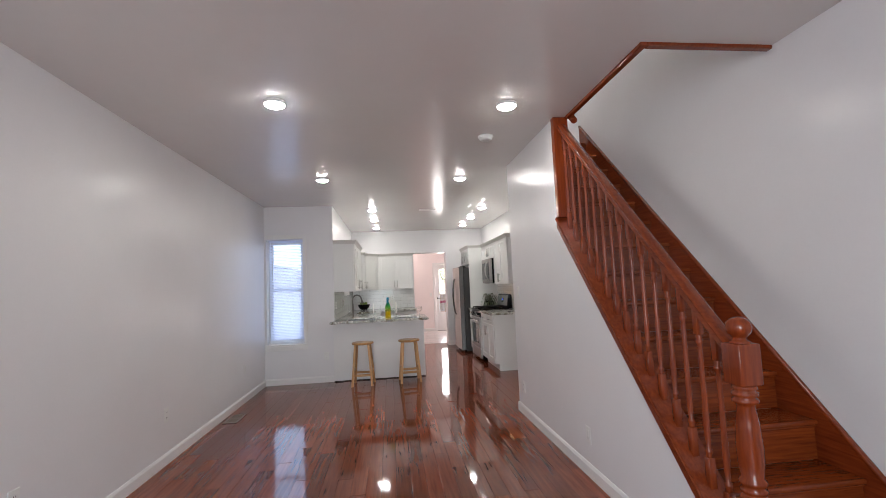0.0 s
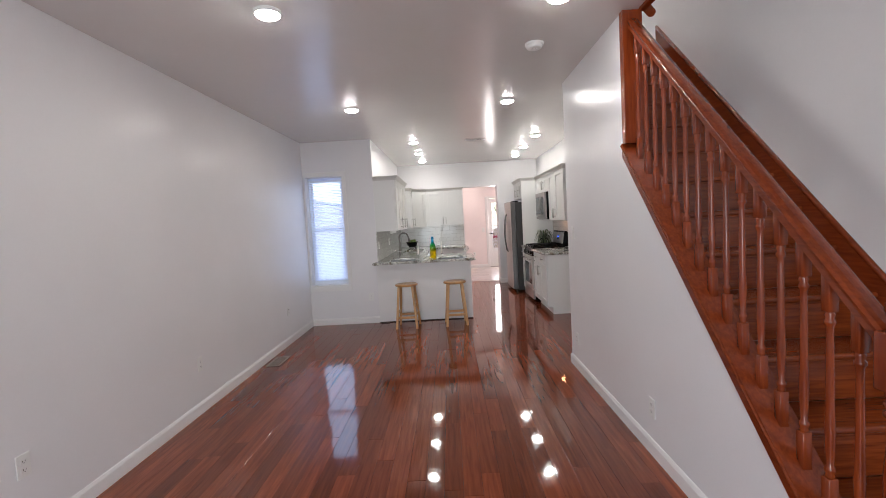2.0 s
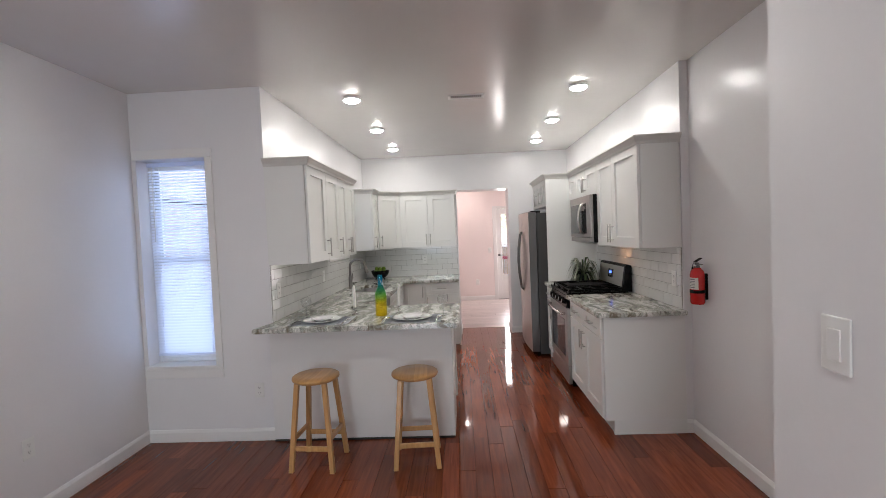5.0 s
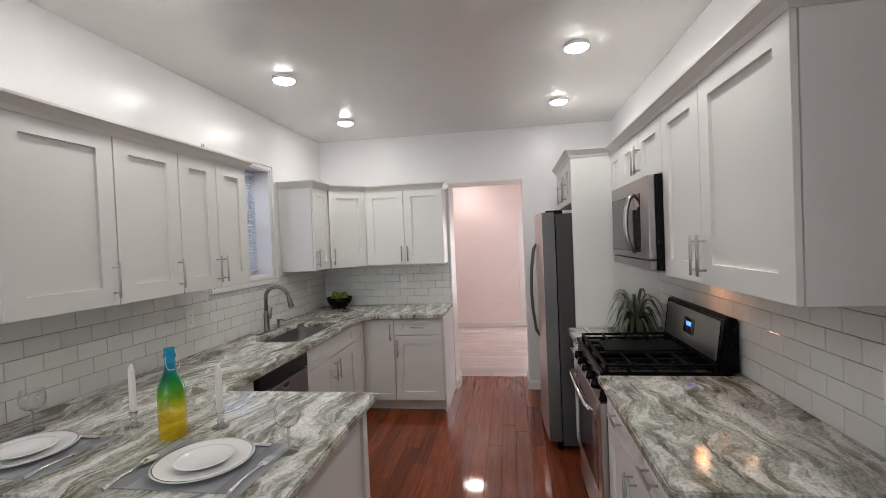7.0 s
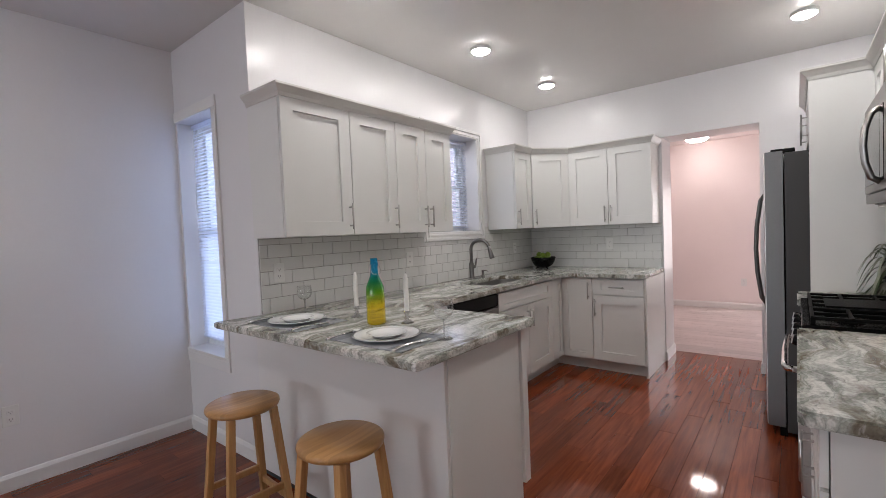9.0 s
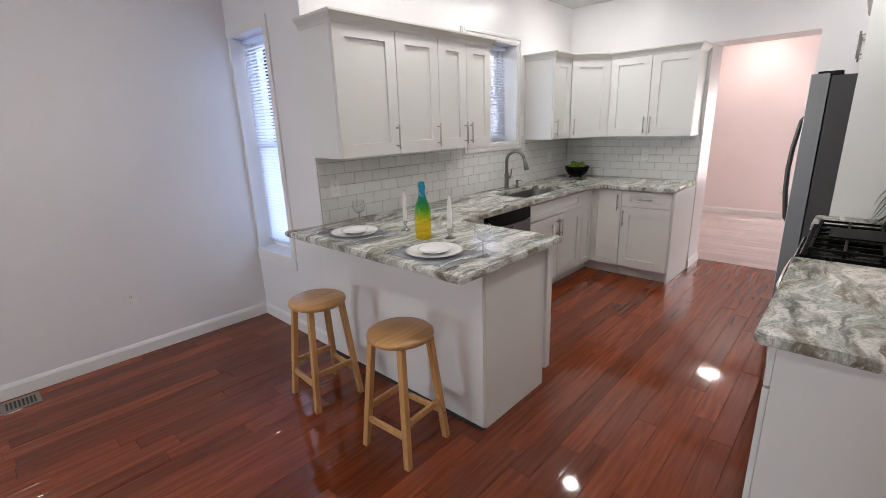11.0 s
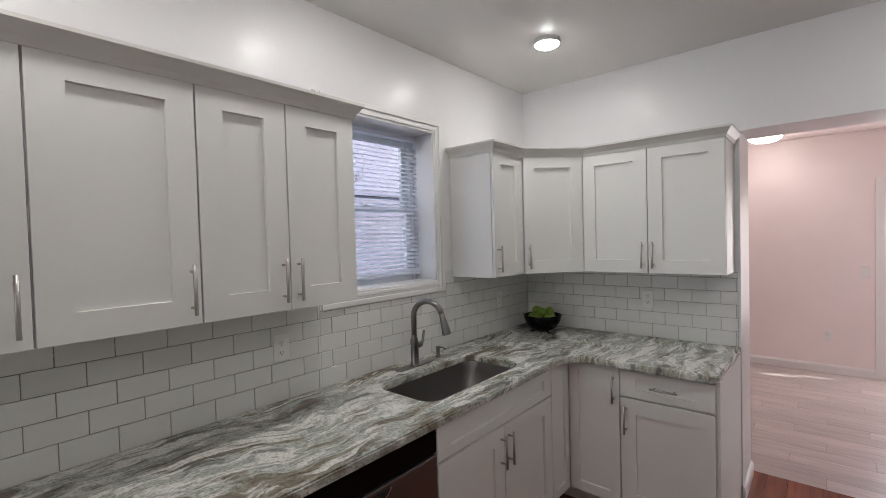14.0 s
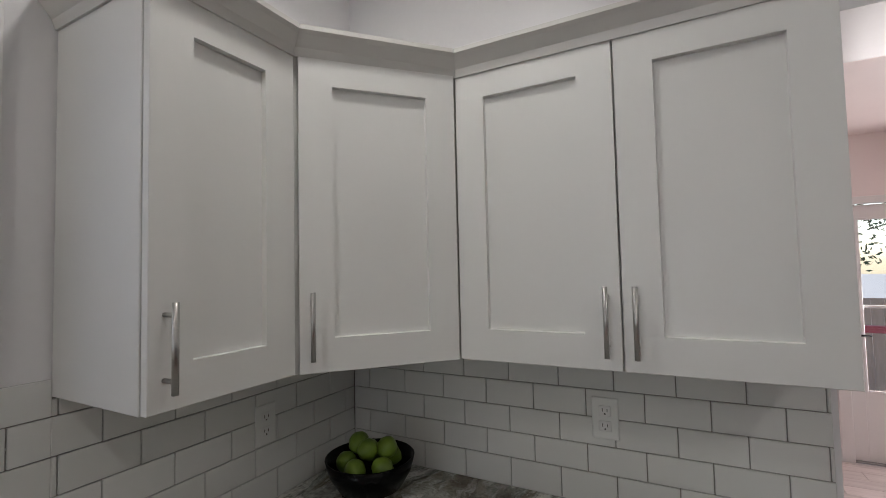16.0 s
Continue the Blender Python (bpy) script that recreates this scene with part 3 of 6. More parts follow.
part("test_button", lathe(B(), [(0.010, -0.0365), (0.009, -0.041), (0.0, -0.042)], 12), M_TRIM, t)

# ceiling vent
t = thing("ceiling_vent", pose(0.78, 6.365, ZC), "white metal ceiling vent with dark slots", "vent")
bm = B()
for a in ((-0.155, 0.155, -0.055, -0.038), (-0.155, 0.155, 0.038, 0.055), (-0.155, -0.13, -0.038, 0.038), (0.13, 0.155, -0.038, 0.038)):
    box(bm, *a, -0.008, 0.0, 0.002)
part("frame", bm, M_PLASTIC, t)
# Flat sheet on the ceiling; the duct's darkness is its colour.
part("backing", box(B(), -0.13, 0.13, -0.038, 0.038, -0.002, 0), M_SLOT, t, "dark sheet standing for the shaded duct behind the slats")
me = mesh_of("slat", box(B(), -0.0022, 0.0022, -0.038, 0.038, -0.007, -0.003), M_PLASTIC)
for k in range(14):
    piece("slat", me, t, pose(-0.117 + 0.018 * k, 0, 0))


# ---- stairs ----
N_STEPS = 14
stairs = tagged(new("staircase"), "straight flight of polished red-brown wooden stairs", "staircase", kind="structure")
stairs.empty_display_size = 0.2
x0s, x1s = XS + 0.10, XR - 0.022
tread_me = mesh_of("tread", box(B(), x0s, x1s, -0.002, ST + 0.03, -0.028, 0.0, 0.010, 3), M_STAIR)
riser_me = mesh_of("riser", box(B(), x0s, x1s, 0.026, 0.044, 0.0, SR - 0.028), M_STAIR)
cove_me = mesh_of("cove", box(B(), x0s, x1s, 0.012, 0.026, SR - 0.043, SR - 0.028, 0.005, 2), M_STAIR)
for k in range(1, N_STEPS + 1):
    y = SY4 + ST * (k - 4)
    if k < N_STEPS:
        piece("tread", tread_me, stairs, pose(0, y, SZ4 + SR * (k - 4)))
    piece("riser", riser_me, stairs, pose(0, y, SZ4 + SR * (k - 5)))
    piece("cove", cove_me, stairs, pose(0, y, SZ4 + SR * (k - 5)))


def z_skirt(y):
    return SZ4 + (SR / ST) * (y - SY4) + 0.08


bm = sideboard(B(), [(0.40, 0), (0.60, 0), (3.62, 2.55), (3.62, z_skirt(3.62)), (0.40, z_skirt(0.40))], XR - 0.022, XR)
part("skirt_board", bm, M_RAIL, stairs, "dark red-brown skirt board along the wall")
bm = B()
tube(bm, [(XR - 0.013, 0.40, z_skirt(0.40) + 0.006), (XR - 0.013, 3.62, z_skirt(3.62) + 0.006)], 0.015, 8)
part("skirt_moulding", bm, M_RAIL, stairs)
bm = box(B(), 1.55, XR, 3.48, 4.70, 2.76, 2.93)
structure("floor_landing", bm, M_PLANKS, "red-brown wooden upper landing", "floor")

# trim round the ceiling's stair opening
bm = B()
box(bm, 1.538, 1.580, 1.025, YP - 0.06, ZC - 0.022, ZC + 0.03, 0.006, 2)
structure("trim_stair_opening", bm, M_RAIL, "red-brown wooden trim round the stair opening", "trim")
bm = B()
box(bm, 1.580, XR, 1.025, 1.067, ZC - 0.022, ZC + 0.03, 0.006, 2)
structure("trim_stair_opening", bm, M_RAIL, "red-brown wooden trim round the stair opening", "trim")

# railing
railing = thing("stair_railing", pose(0, 0, 0), "turned red-brown wooden stair railing with a ball-topped newel", "railing")
XB = XS + 0.055
bm = sideboard(B(), [(0.47, z_cap(0.47) - 0.062), (YP, z_cap(YP) - 0.062), (YP, z_cap(YP)), (0.47, z_cap(0.47))], XS - 0.014, XS)
part("stringer_face", bm, M_RAIL, railing)
bm = sideboard(B(), [(0.47, z_cap(0.47) + 0.001), (YP, z_cap(YP) + 0.001), (YP, z_cap(YP) + 0.026), (0.47, z_cap(0.47) + 0.026)], XS - 0.026, XS + 0.125)
bmesh.ops.bevel(bm, geom=[e for e in bm.edges if abs((e.verts[0].co - e.verts[1].co).y) > 0.5], offset=0.008, segments=3, affect="EDGES")
part("stringer_cap", bm, M_RAIL, railing)
bm = box(B(), XS - 0.012, XS + 0.112, YP - 0.055, YP, z_cap(YP) + 0.02, ZC - 0.002, 0.004, 2)
part("end_post", bm, M_POST, railing)
# handrail: rounded profile swept along the slope
prof = [(-0.030, -0.055), (-0.026, -0.030), (-0.033, -0.022), (-0.035, -0.008), (-0.026, 0.002), (-0.010, 0.007), (0.010, 0.007), (0.026, 0.002), (0.035, -0.008), (0.033, -0.022), (0.026, -0.030), (0.030, -0.055)]
bm = B()
ya, yb = 0.51, YP - 0.054
a = [bm.verts.new((XB + px, ya, z_rail(ya) + pz)) for px, pz in prof]
b = [bm.verts.new((XB + px, yb, z_rail(yb) + pz)) for px, pz in prof]
bm.faces.new(a)
bm.faces.new(list(reversed(b)))
for k in range(len(prof)):
    bm.faces.new((a[k], b[k], b[(k + 1) % len(prof)], a[(k + 1) % len(prof)]))
bmesh.ops.recalc_face_normals(bm, faces=bm.faces[:])
part("handrail", bm, M_RAIL, railing)
# newel
bm = B()
box(bm, -0.046, 0.046, -0.046, 0.046, 0.0, 0.50, 0.005, 2)
lathe(bm, [(0.030, 0.495), (0.044, 0.505), (0.046, 0.516), (0.040, 0.524), (0.033, 0.530), (0.045, 0.540), (0.045, 0.550), (0.034, 0.560), (0.046, 0.572), (0.046, 0.584), (0.036, 0.598),
           (0.044, 0.66), (0.045, 0.72), (0.038, 0.82), (0.030, 0.885), (0.034, 0.896), (0.045, 0.904), (0.045, 0.914), (0.034, 0.922), (0.045, 0.932), (0.045, 0.942), (0.034, 0.950), (0.044, 0.960), (0.040, 0.972), (0.03, 0.982)], 24)
box(bm, -0.046, 0.046, -0.046, 0.046, 0.975, 1.148, 0.006, 2)
lathe(bm, [(0.034, 1.146), (0.036, 1.154), (0.026, 1.160), (0.022, 1.170), (0.030, 1.178), (0.041, 1.192), (0.045, 1.212), (0.041, 1.234), (0.028, 1.250), (0.012, 1.257), (0, 1.258)], 24)
newel = part("newel_post", bm, M_POST, railing)
newel.matrix_basis = Matrix.Translation((XB, 0.470, 0)) @ Matrix.Diagonal((1.08, 1.08, 0.961, 1))
# balusters
bal_y = [0.609 + 0.1061 * k for k in range(15)]
for y in bal_y:
    zb, zt = z_cap(y) + 0.026, z_rail(y) - 0.050
    h = zt - zb
    bm = B()
    sq = 0.0165
    foot, head_len = 0.10 + 0.018, 0.13
    for p0, p1, sl in ((-0.016, foot, 0), (h - head_len, h + 0.014, 1)):
        box(bm, -sq, sq, -sq, sq, p0, p1, 0.002)
    k0, k1 = foot - 0.002, h - head_len + 0.002
    lathe(bm, [(0.009, k0), (0.0155, k0 + 0.010), (0.012, k0 + 0.018), (0.0165, k0 + 0.026), (0.0165, k0 + 0.034), (0.010, k0 + 0.044), (0.0135, k0 + 0.09), (0.0155, k0 + 0.16), (0.0125, k0 + 0.24),
               (0.0105, k1 - 0.07), (0.0105, k1 - 0.05), (0.0165, k1 - 0.040), (0.0165, k1 - 0.032), (0.011, k1 - 0.024), (0.0155, k1 - 0.012), (0.010, k1)], 12)
    bal = part("baluster", bm, M_POST, railing)
    bal.location = (XB, y, zb)
# wall handrail seen at the head of the stairs
t = thing("wall_handrail", pose(0, 0, 0), "dark wooden handrail on the wall at the stair head", "handrail")
bm = tube(B(), [(1.615, 2.13, 2.675), (1.615, 3.30, 3.78)], 0.026, 12)
part("rail", bm, M_RAIL, t)
for y in (2.45, 3.1):
    z = 2.675 + (y - 2.13) * 0.944
    part("bracket", tube(B(), [(1.55, y, z - 0.06), (1.615, y, z - 0.06), (1.615, y, z - 0.01)], 0.007, 8), M_DARKSTEEL, t)


# ---- cabinets ----
def pull_mesh(n):
    bm = B()
    tube(bm, [(0, -0.032, -n / 2), (0, -0.032, n / 2)], 0.0058, 10)
    for z in (-n * 0.36, n * 0.36):
        tube(bm, [(0, 0, z), (0, -0.032, z)], 0.0045, 8)
    return mesh_of("handle", bm, M_STEEL)


PULL, PULL_S = pull_mesh(0.155), pull_mesh(0.13)


def shaker(bm, w, h, rail=0.079, t=0.0175):
    """A shaker front in the x-z plane: frame proud of a flat panel, its face at y 0, looking to -y."""
    r = min(rail, h * 0.3)
    ring = []
    for x0, x1, z0, z1, y in ((0, w, 0, h, t), (0, w, 0, h, 0.0012), (0.0012, w - 0.0012, 0.0012, h - 0.0012, 0), (rail, w - rail, r, h - r, 0), (rail + 0.001, w - rail - 0.001, r + 0.001, h - r - 0.001, 0.013)):
        ring.append([bm.verts.new(c) for c in ((x0, y, z0), (x1, y, z0), (x1, y, z1), (x0, y, z1))])
    for a, b in zip(ring, ring[1:]):
        for k in range(4):
            bm.faces.new((a[k], a[(k + 1) % 4], b[(k + 1) % 4], b[k]))
    bm.faces.new(list(reversed(ring[0])))
    bm.faces.new(ring[-1])
    bmesh.ops.recalc_face_normals(bm, faces=bm.faces[:])
    return bm


def front(parent, x0, x1, z0, z1, handle="", name="door", gap=0.0022):
    """A shaker door or drawer front with its pull. handle: tr, tl, br, bl (upright at that corner) or h (level, centred)."""
    w, h = x1 - x0 - 2 * gap, z1 - z0 - 2 * gap
    d = part(name, shaker(B(), w, h), M_CAB, parent)
    d.location = (x0 + gap, -0.02, z0 + gap)
    if handle == "h":
        piece("handle", PULL_S, d, pose(w / 2, 0, h / 2, 0, 90, 0))["label"] = "brushed steel bar pull"
    elif handle:
        hx = 0.028 if "l" in handle else w - 0.028
        hz = h - 0.11 if "t" in handle else 0.11
        piece("handle", PULL, d, pose(hx, 0, hz))["label"] = "brushed steel bar pull"
    return d


def cabinet(name, x, y, z, rz, w, d, h, fronts, label, toe=0.0, group="", top=None):
    """A cabinet: origin at the left foot of its front, which looks to local -y. fronts: x0, x1, z0, z1, handle, kind."""
    t = thing(name, pose(x, y, z, 0, 0, rz), label, "cabinet", group)
    bm = box(B(), 0, w, 0.001, d, toe, top or h, 0.0015)
    part("body", bm, M_CAB, t)
    if top:
        part("front_rail", box(B(), 0, w, 0.001, 0.02, top, h), M_CAB, t)
    if toe:
        part("toe_kick", box(B(), 0.002, w - 0.002, 0.07, d, 0.0, toe), M_CAB, t)
    for f in fronts:
        front(t, *f[:5], name=f[5] if len(f) > 5 else "door")
    return t


def crown(bm, pts, z):
    """A crown strip along the corner points of a cabinet run; its face stands out to the right of the run."""
    prof = [(0.0, -0.017), (0.005, -0.017), (0.011, 0.002), (0.029, 0.026), (0.037, 0.034), (0.037, 0.045), (0.0, 0.045)]
    rows = []
    n = len(pts)
    for i, p in enumerate(pts):
        p = Vector(p)
        d0 = (p - Vector(pts[i - 1])).normalized() if i else None
        d1 = (Vector(pts[i + 1]) - p).normalized() if i < n - 1 else None
        if d0 is None:
            o = Vector((d1.y, -d1.x))
        elif d1 is None:
            o = Vector((d0.y, -d0.x))
        else:
            a, b = Vector((d0.y, -d0.x)), Vector((d1.y, -d1.x))
            o = (a + b) / (1 + a.dot(b))
        rows.append([bm.verts.new((p.x + o.x * q, p.y + o.y * q, z + s)) for q, s in prof])
    for a, b in zip(rows, rows[1:]):
        for k in range(len(prof)):
            j = (k + 1) % len(prof)
            bm.faces.new((a[k], a[j], b[j], b[k]))
    bm.faces.new(rows[0])
    bm.faces.new(list(reversed(rows[-1])))
    bmesh.ops.recalc_face_normals(bm, faces=bm.faces[:])
    return bm


UZ0, UZ1 = 1.357, 2.118
UH = UZ1 - UZ0
XU = -0.452          # west uppers' door face
G = "white shaker wall cabinets"
GB = "white shaker base cabinets"
LU = "white shaker wall cabinet"
dep = XU - 0.02 - XK - 0.004
cabinet("wall_cabinet", XU - 0.02, 5.83, UZ0, 90, 0.465, dep, UH, [(0, 0.465, 0, UH, "br")], LU + ", single door", group=G)
cabinet("wall_cabinet", XU - 0.02, 6.296, UZ0, 90, 0.390, dep, UH, [(0, 0.390, 0, UH, "br")], LU + ", narrower single door", group=G)
cabinet("wall_cabinet", XU - 0.02, 6.687, UZ0, 90, 0.606, dep, UH, [(0, 0.303, 0, UH, "br"), (0.303, 0.606, 0, UH, "bl")], LU + ", double door beside the window", group=G)
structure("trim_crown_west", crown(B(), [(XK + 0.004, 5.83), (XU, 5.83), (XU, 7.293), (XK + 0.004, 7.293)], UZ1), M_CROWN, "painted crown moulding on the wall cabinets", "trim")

YU = 8.935           # back uppers' door face
cabinet("wall_cabinet", XU - 0.02, 8.305, UZ0, 90, 0.325, dep, UH, [(0, 0.325, 0, UH, "bl")], LU + ", narrow, beside the kitchen window", group=G)
# diagonal corner cabinet
p0, p1 = Vector((XU - 0.014, 8.634)), Vector((-0.185, YU + 0.014))
ang = math.degrees(math.atan2(p1.y - p0.y, p1.x - p0.x))
wd = (p1 - p0).length
t = thing("corner_wall_cabinet", pose(p0.x, p0.y, UZ0, 0, 0, ang), "white shaker corner wall cabinet with a diagonal door", "cabinet", G)
inv = (Matrix.Translation((p0.x, p0.y, 0)) @ Matrix.Rotation(radians(ang), 4, "Z")).inverted()
outl = [(p0.x, p0.y), (p1.x, p1.y), (p1.x, YB - 0.004), (XK + 0.004, YB - 0.004), (XK + 0.004, p0.y)]
bm = prism(B(), outl, 0, UH)
bmesh.ops.transform(bm, matrix=inv, verts=bm.verts[:])
bmesh.ops.translate(bm, vec=(0, 0.001, 0), verts=bm.verts[:])
part("body", bm, M_CAB, t)
front(t, 0.012, wd - 0.012, 0, UH, "bl")
depb = YB - 0.004 - YU - 0.02
cabinet("wall_cabinet", -0.183, YU + 0.02, UZ0, 0, 0.795, depb, UH, [(0, 0.3975, 0, UH, "br"), (0.3975, 0.795, 0, UH, "bl")], LU + ", double door beside the doorway", group=G)
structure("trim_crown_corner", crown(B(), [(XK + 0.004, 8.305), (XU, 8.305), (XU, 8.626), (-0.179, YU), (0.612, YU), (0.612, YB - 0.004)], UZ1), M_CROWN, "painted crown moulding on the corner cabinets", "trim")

# base cabinets along the west wall and the back wall
XBF = -0.130         # west bases' door face
BH, TOE = 0.875, 0.105
db = XBF - 0.02 - XK - 0.02
LB = "white shaker base cabinet"
cabinet("base_cabinet", XBF - 0.02, 7.40, 0, 90, 0.945, db, BH, [(0, 0.945, 0.722, 0.868, "", "drawer_front"), (0, 0.4725, TOE + 0.01, 0.716, "tr"), (0.4725, 0.945, TOE + 0.01, 0.716, "tl")], LB + " under the sink", TOE, GB, 0.62)
cabinet("filler_cabinet", XBF - 0.02, 6.47, 0, 90, 0.325, db, BH, [], "white cabinet filler panel beside the dishwasher", TOE, GB)
YBF = 8.560          # back bases' door face
t = thing("corner_base_cabinet", pose(0, 0, 0), "white shaker corner base cabinet with two narrow doors", "cabinet", GB)
bm = prism(B(), [(XK + 0.02, 8.347), (XBF - 0.02, 8.347), (XBF - 0.02, YBF + 0.02), (0.165, YBF + 0.02), (0.165, YB - 0.02), (XK + 0.02, YB - 0.02)], TOE, BH)
part("body", bm, M_CAB, t)
bm = prism(B(), [(XK + 0.02, 8.347), (XBF - 0.09, 8.347), (XBF - 0.09, YBF + 0.09), (0.165, YBF + 0.09), (0.165, YB - 0.02), (XK + 0.02, YB - 0.02)], 0, TOE)
part("toe_kick", bm, M_CAB, t)
w2 = YBF - 8.347 - 0.003
d = part("door", shaker(B(), w2, BH - TOE - 0.017, 0.05), M_CAB, t)
d.matrix_basis = pose(XBF, 8.3485, TOE + 0.01, 0, 0, 90)
w3 = 0.165 - XBF - 0.006
d = part("door", shaker(B(), w3, BH - TOE - 0.017, 0.056), M_CAB, t)
d.matrix_basis = pose(XBF + 0.003, YBF, TOE + 0.01)
piece("handle", PULL, d, pose(w3 - 0.028, 0, BH - TOE - 0.13))["label"] = "brushed steel bar pull"
cabinet("base_cabinet", 0.167, YBF + 0.02, 0, 0, 0.451, YB - 0.02 - YBF - 0.02, BH, [(0, 0.451, 0.722, 0.868, "h", "drawer_front"), (0, 0.451, TOE + 0.01, 0.716, "tl")], LB + ", drawer above one door", TOE, GB)
t = thing("end_panel", pose(0.6185, YBF + 0.02, 0), "white end panel of the back base cabinets", "panel")
part("panel", box(B(), 0, 0.016, 0.0, YB - YBF - 0.022, 0, BH, 0.001), M_CAB, t)

# peninsula
t = thing("peninsula_cabinet", pose(0, 0, 0), "white painted peninsula base with a plain panelled back", "cabinet", GB)
part("body", box(B(), XK + 0.004, 0.572, 5.842, 6.43, 0.0, BH), M_CAB, t)
part("back_panel", box(B(), -0.803, 0.586, 5.824, 5.842, 0.012, BH - 0.002, 0.001), M_TRIM, t, "plain white painted back panel")
part("end_panel", box(B(), 0.572, 0.590, 5.843, 6.40, 0.0, BH - 0.002, 0.001), M_CAB, t)
part("door_edge", box(B(), 0.566, 0.606, 6.401, 6.452, TOE, BH - 0.002, 0.0015), M_CAB, t)
# Solid dark strip drawn as the shaded gap between panel and floor.
part("shoe_moulding", box(B(), -0.80, 0.586, 5.812, 5.823, 0.0, 0.014, 0.003), M_SLOT, t, "dark gap strip along the floor")

# east wall: base cabinets, range, fridge
XEF = 1.690          # east bases' door face
de = XKR - 0.004 - XEF - 0.02
cabinet("base_cabinet", XEF + 0.02, 6.735, 0, -90, 0.915, de, BH, [(0, 0.4575, 0.722, 0.868, "h", "drawer_front"), (0.4575, 0.915, 0.722, 0.868, "h", "drawer_front"), (0, 0.4575, TOE + 0.01, 0.716, "tr"), (0.4575, 0.915, TOE + 0.01, 0.716, "tl")], LB + ", two drawers above two doors", TOE, GB)
t = thing("end_panel", pose(XEF + 0.02, 5.818, 0), "white end panel of the base cabinets by the hall", "panel")
part("panel", box(B(), 0.06, XKR - XEF - 0.024, -0.016, 0.0, 0.0, TOE), M_CAB, t)
part("panel", box(B(), 0.0, XKR - XEF - 0.024, -0.016, 0.0, TOE, BH, 0.001), M_CAB, t)
cabinet("base_cabinet", XEF + 0.02, 7.862, 0, -90, 0.352, de, BH, [(0, 0.352, 0.722, 0.868, "h", "drawer_front"), (0, 0.352, TOE + 0.01, 0.716, "tr")], LB + ", narrow, between range and fridge", TOE, GB)
XEU = 1.990
due = XKR - 0.004 - XEU - 0.02
EZ0, EZ1 = 1.372, 2.150
EH = EZ1 - EZ0
cabinet("wall_cabinet", XEU + 0.02, 6.803, EZ0, -90, 0.417, due, EH, [(0, 0.417, 0, EH, "br")], LU + ", narrow single door beside the microwave", group=G)
cabinet("wall_cabinet", XEU + 0.02, 6.385, EZ0, -90, 0.563, due, EH, [(0, 0.563, 0, EH, "bl")], LU + ", wide single door above the worktop's end", group=G)
t = cabinet("wall_cabinet", XEU + 0.02, 7.564, 1.862, -90, 0.760, due, EZ1 - 1.862, [(0, 0.38, 0, EZ1 - 1.862, ""), (0.38, 0.76, 0, EZ1 - 1.862, "")], LU + ", short, above the microwave", group=G)
for d, hx in zip([c for c in t.children if c.name.startswith("door")], (0.35, 0.028)):
    piece("handle", PULL, d, pose(hx, 0, 0.115))["label"] = "brushed steel bar pull"
cabinet("wall_cabinet", XEU + 0.02, 7.866, 1.862, -90, 0.301, due, EZ1 - 1.862, [(0, 0.301, 0, EZ1 - 1.862, "")], LU + ", short, beside the fridge panel", group=G)
t = thing("fridge_panel", pose(0, 0, 0), "tall white side panel beside the refrigerator", "panel")
part("panel", box(B(), 1.715, XKR - 0.004, 7.868, 7.888, 0, EZ1, 0.001), M_CAB, t)
t = cabinet("wall_cabinet", 1.735, 8.82, 1.815, -90, 0.93, XKR - 0.004 - 1.735, EZ1 - 1.815, [(0, 0.31, 0, EZ1 - 1.815, ""), (0.31, 0.62, 0, EZ1 - 1.815, ""), (0.62, 0.93, 0, EZ1 - 1.815, "")], LU + ", above the refrigerator", group=G)
for d in [c for c in t.children if c.name.startswith("door")][1:]:
    piece("handle", PULL, d, pose(0.028, 0, 0.105))["label"] = "brushed steel bar pull"
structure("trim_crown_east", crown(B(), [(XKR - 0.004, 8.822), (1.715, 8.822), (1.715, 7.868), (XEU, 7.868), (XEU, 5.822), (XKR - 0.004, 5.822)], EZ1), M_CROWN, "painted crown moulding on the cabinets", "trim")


# ---- worktops ----
def worktop(name, outline, label, hole=None):
    bm = B()
    vs = [bm.verts.new((x, y, CT)) for x, y in outline]
    edges = [bm.edges.new((vs[k], vs[(k + 1) % len(vs)])) for k in range(len(vs))]
    if hole:
        hs = [bm.verts.new((x, y, CT)) for x, y in hole]
        edges += [bm.edges.new((hs[k], hs[(k + 1) % len(hs)])) for k in range(len(hs))]
    bmesh.ops.triangle_fill(bm, use_beauty=True, use_dissolve=False, edges=edges)
    r = bmesh.ops.extrude_face_region(bm, geom=bm.faces[:])
    bmesh.ops.translate(bm, vec=(0, 0, -0.036), verts=[v for v in r["geom"] if isinstance(v, bmesh.types.BMVert)])
    bmesh.ops.recalc_face_normals(bm, faces=bm.faces[:])
    rim = [e for e in bm.edges if abs(e.verts[0].co.z - e.verts[1].co.z) < 1e-5 and len(e.link_faces) == 2 and abs(e.link_faces[0].normal.z - e.link_faces[1].normal.z) > 0.5]
    bmesh.ops.bevel(bm, geom=rim, offset=0.006, segments=2, affect="EDGES")
    t = thing(name, pose(0, 0, 0), label, "worktop")
    return part("slab", bm, M_STONE, t)


def arc(cx, cy, r, a0, a1, n=6):
    return [(cx + r * math.cos(radians(a0 + (a1 - a0) * k / n)), cy + r * math.sin(radians(a0 + (a1 - a0) * k / n))) for k in range(n + 1)]


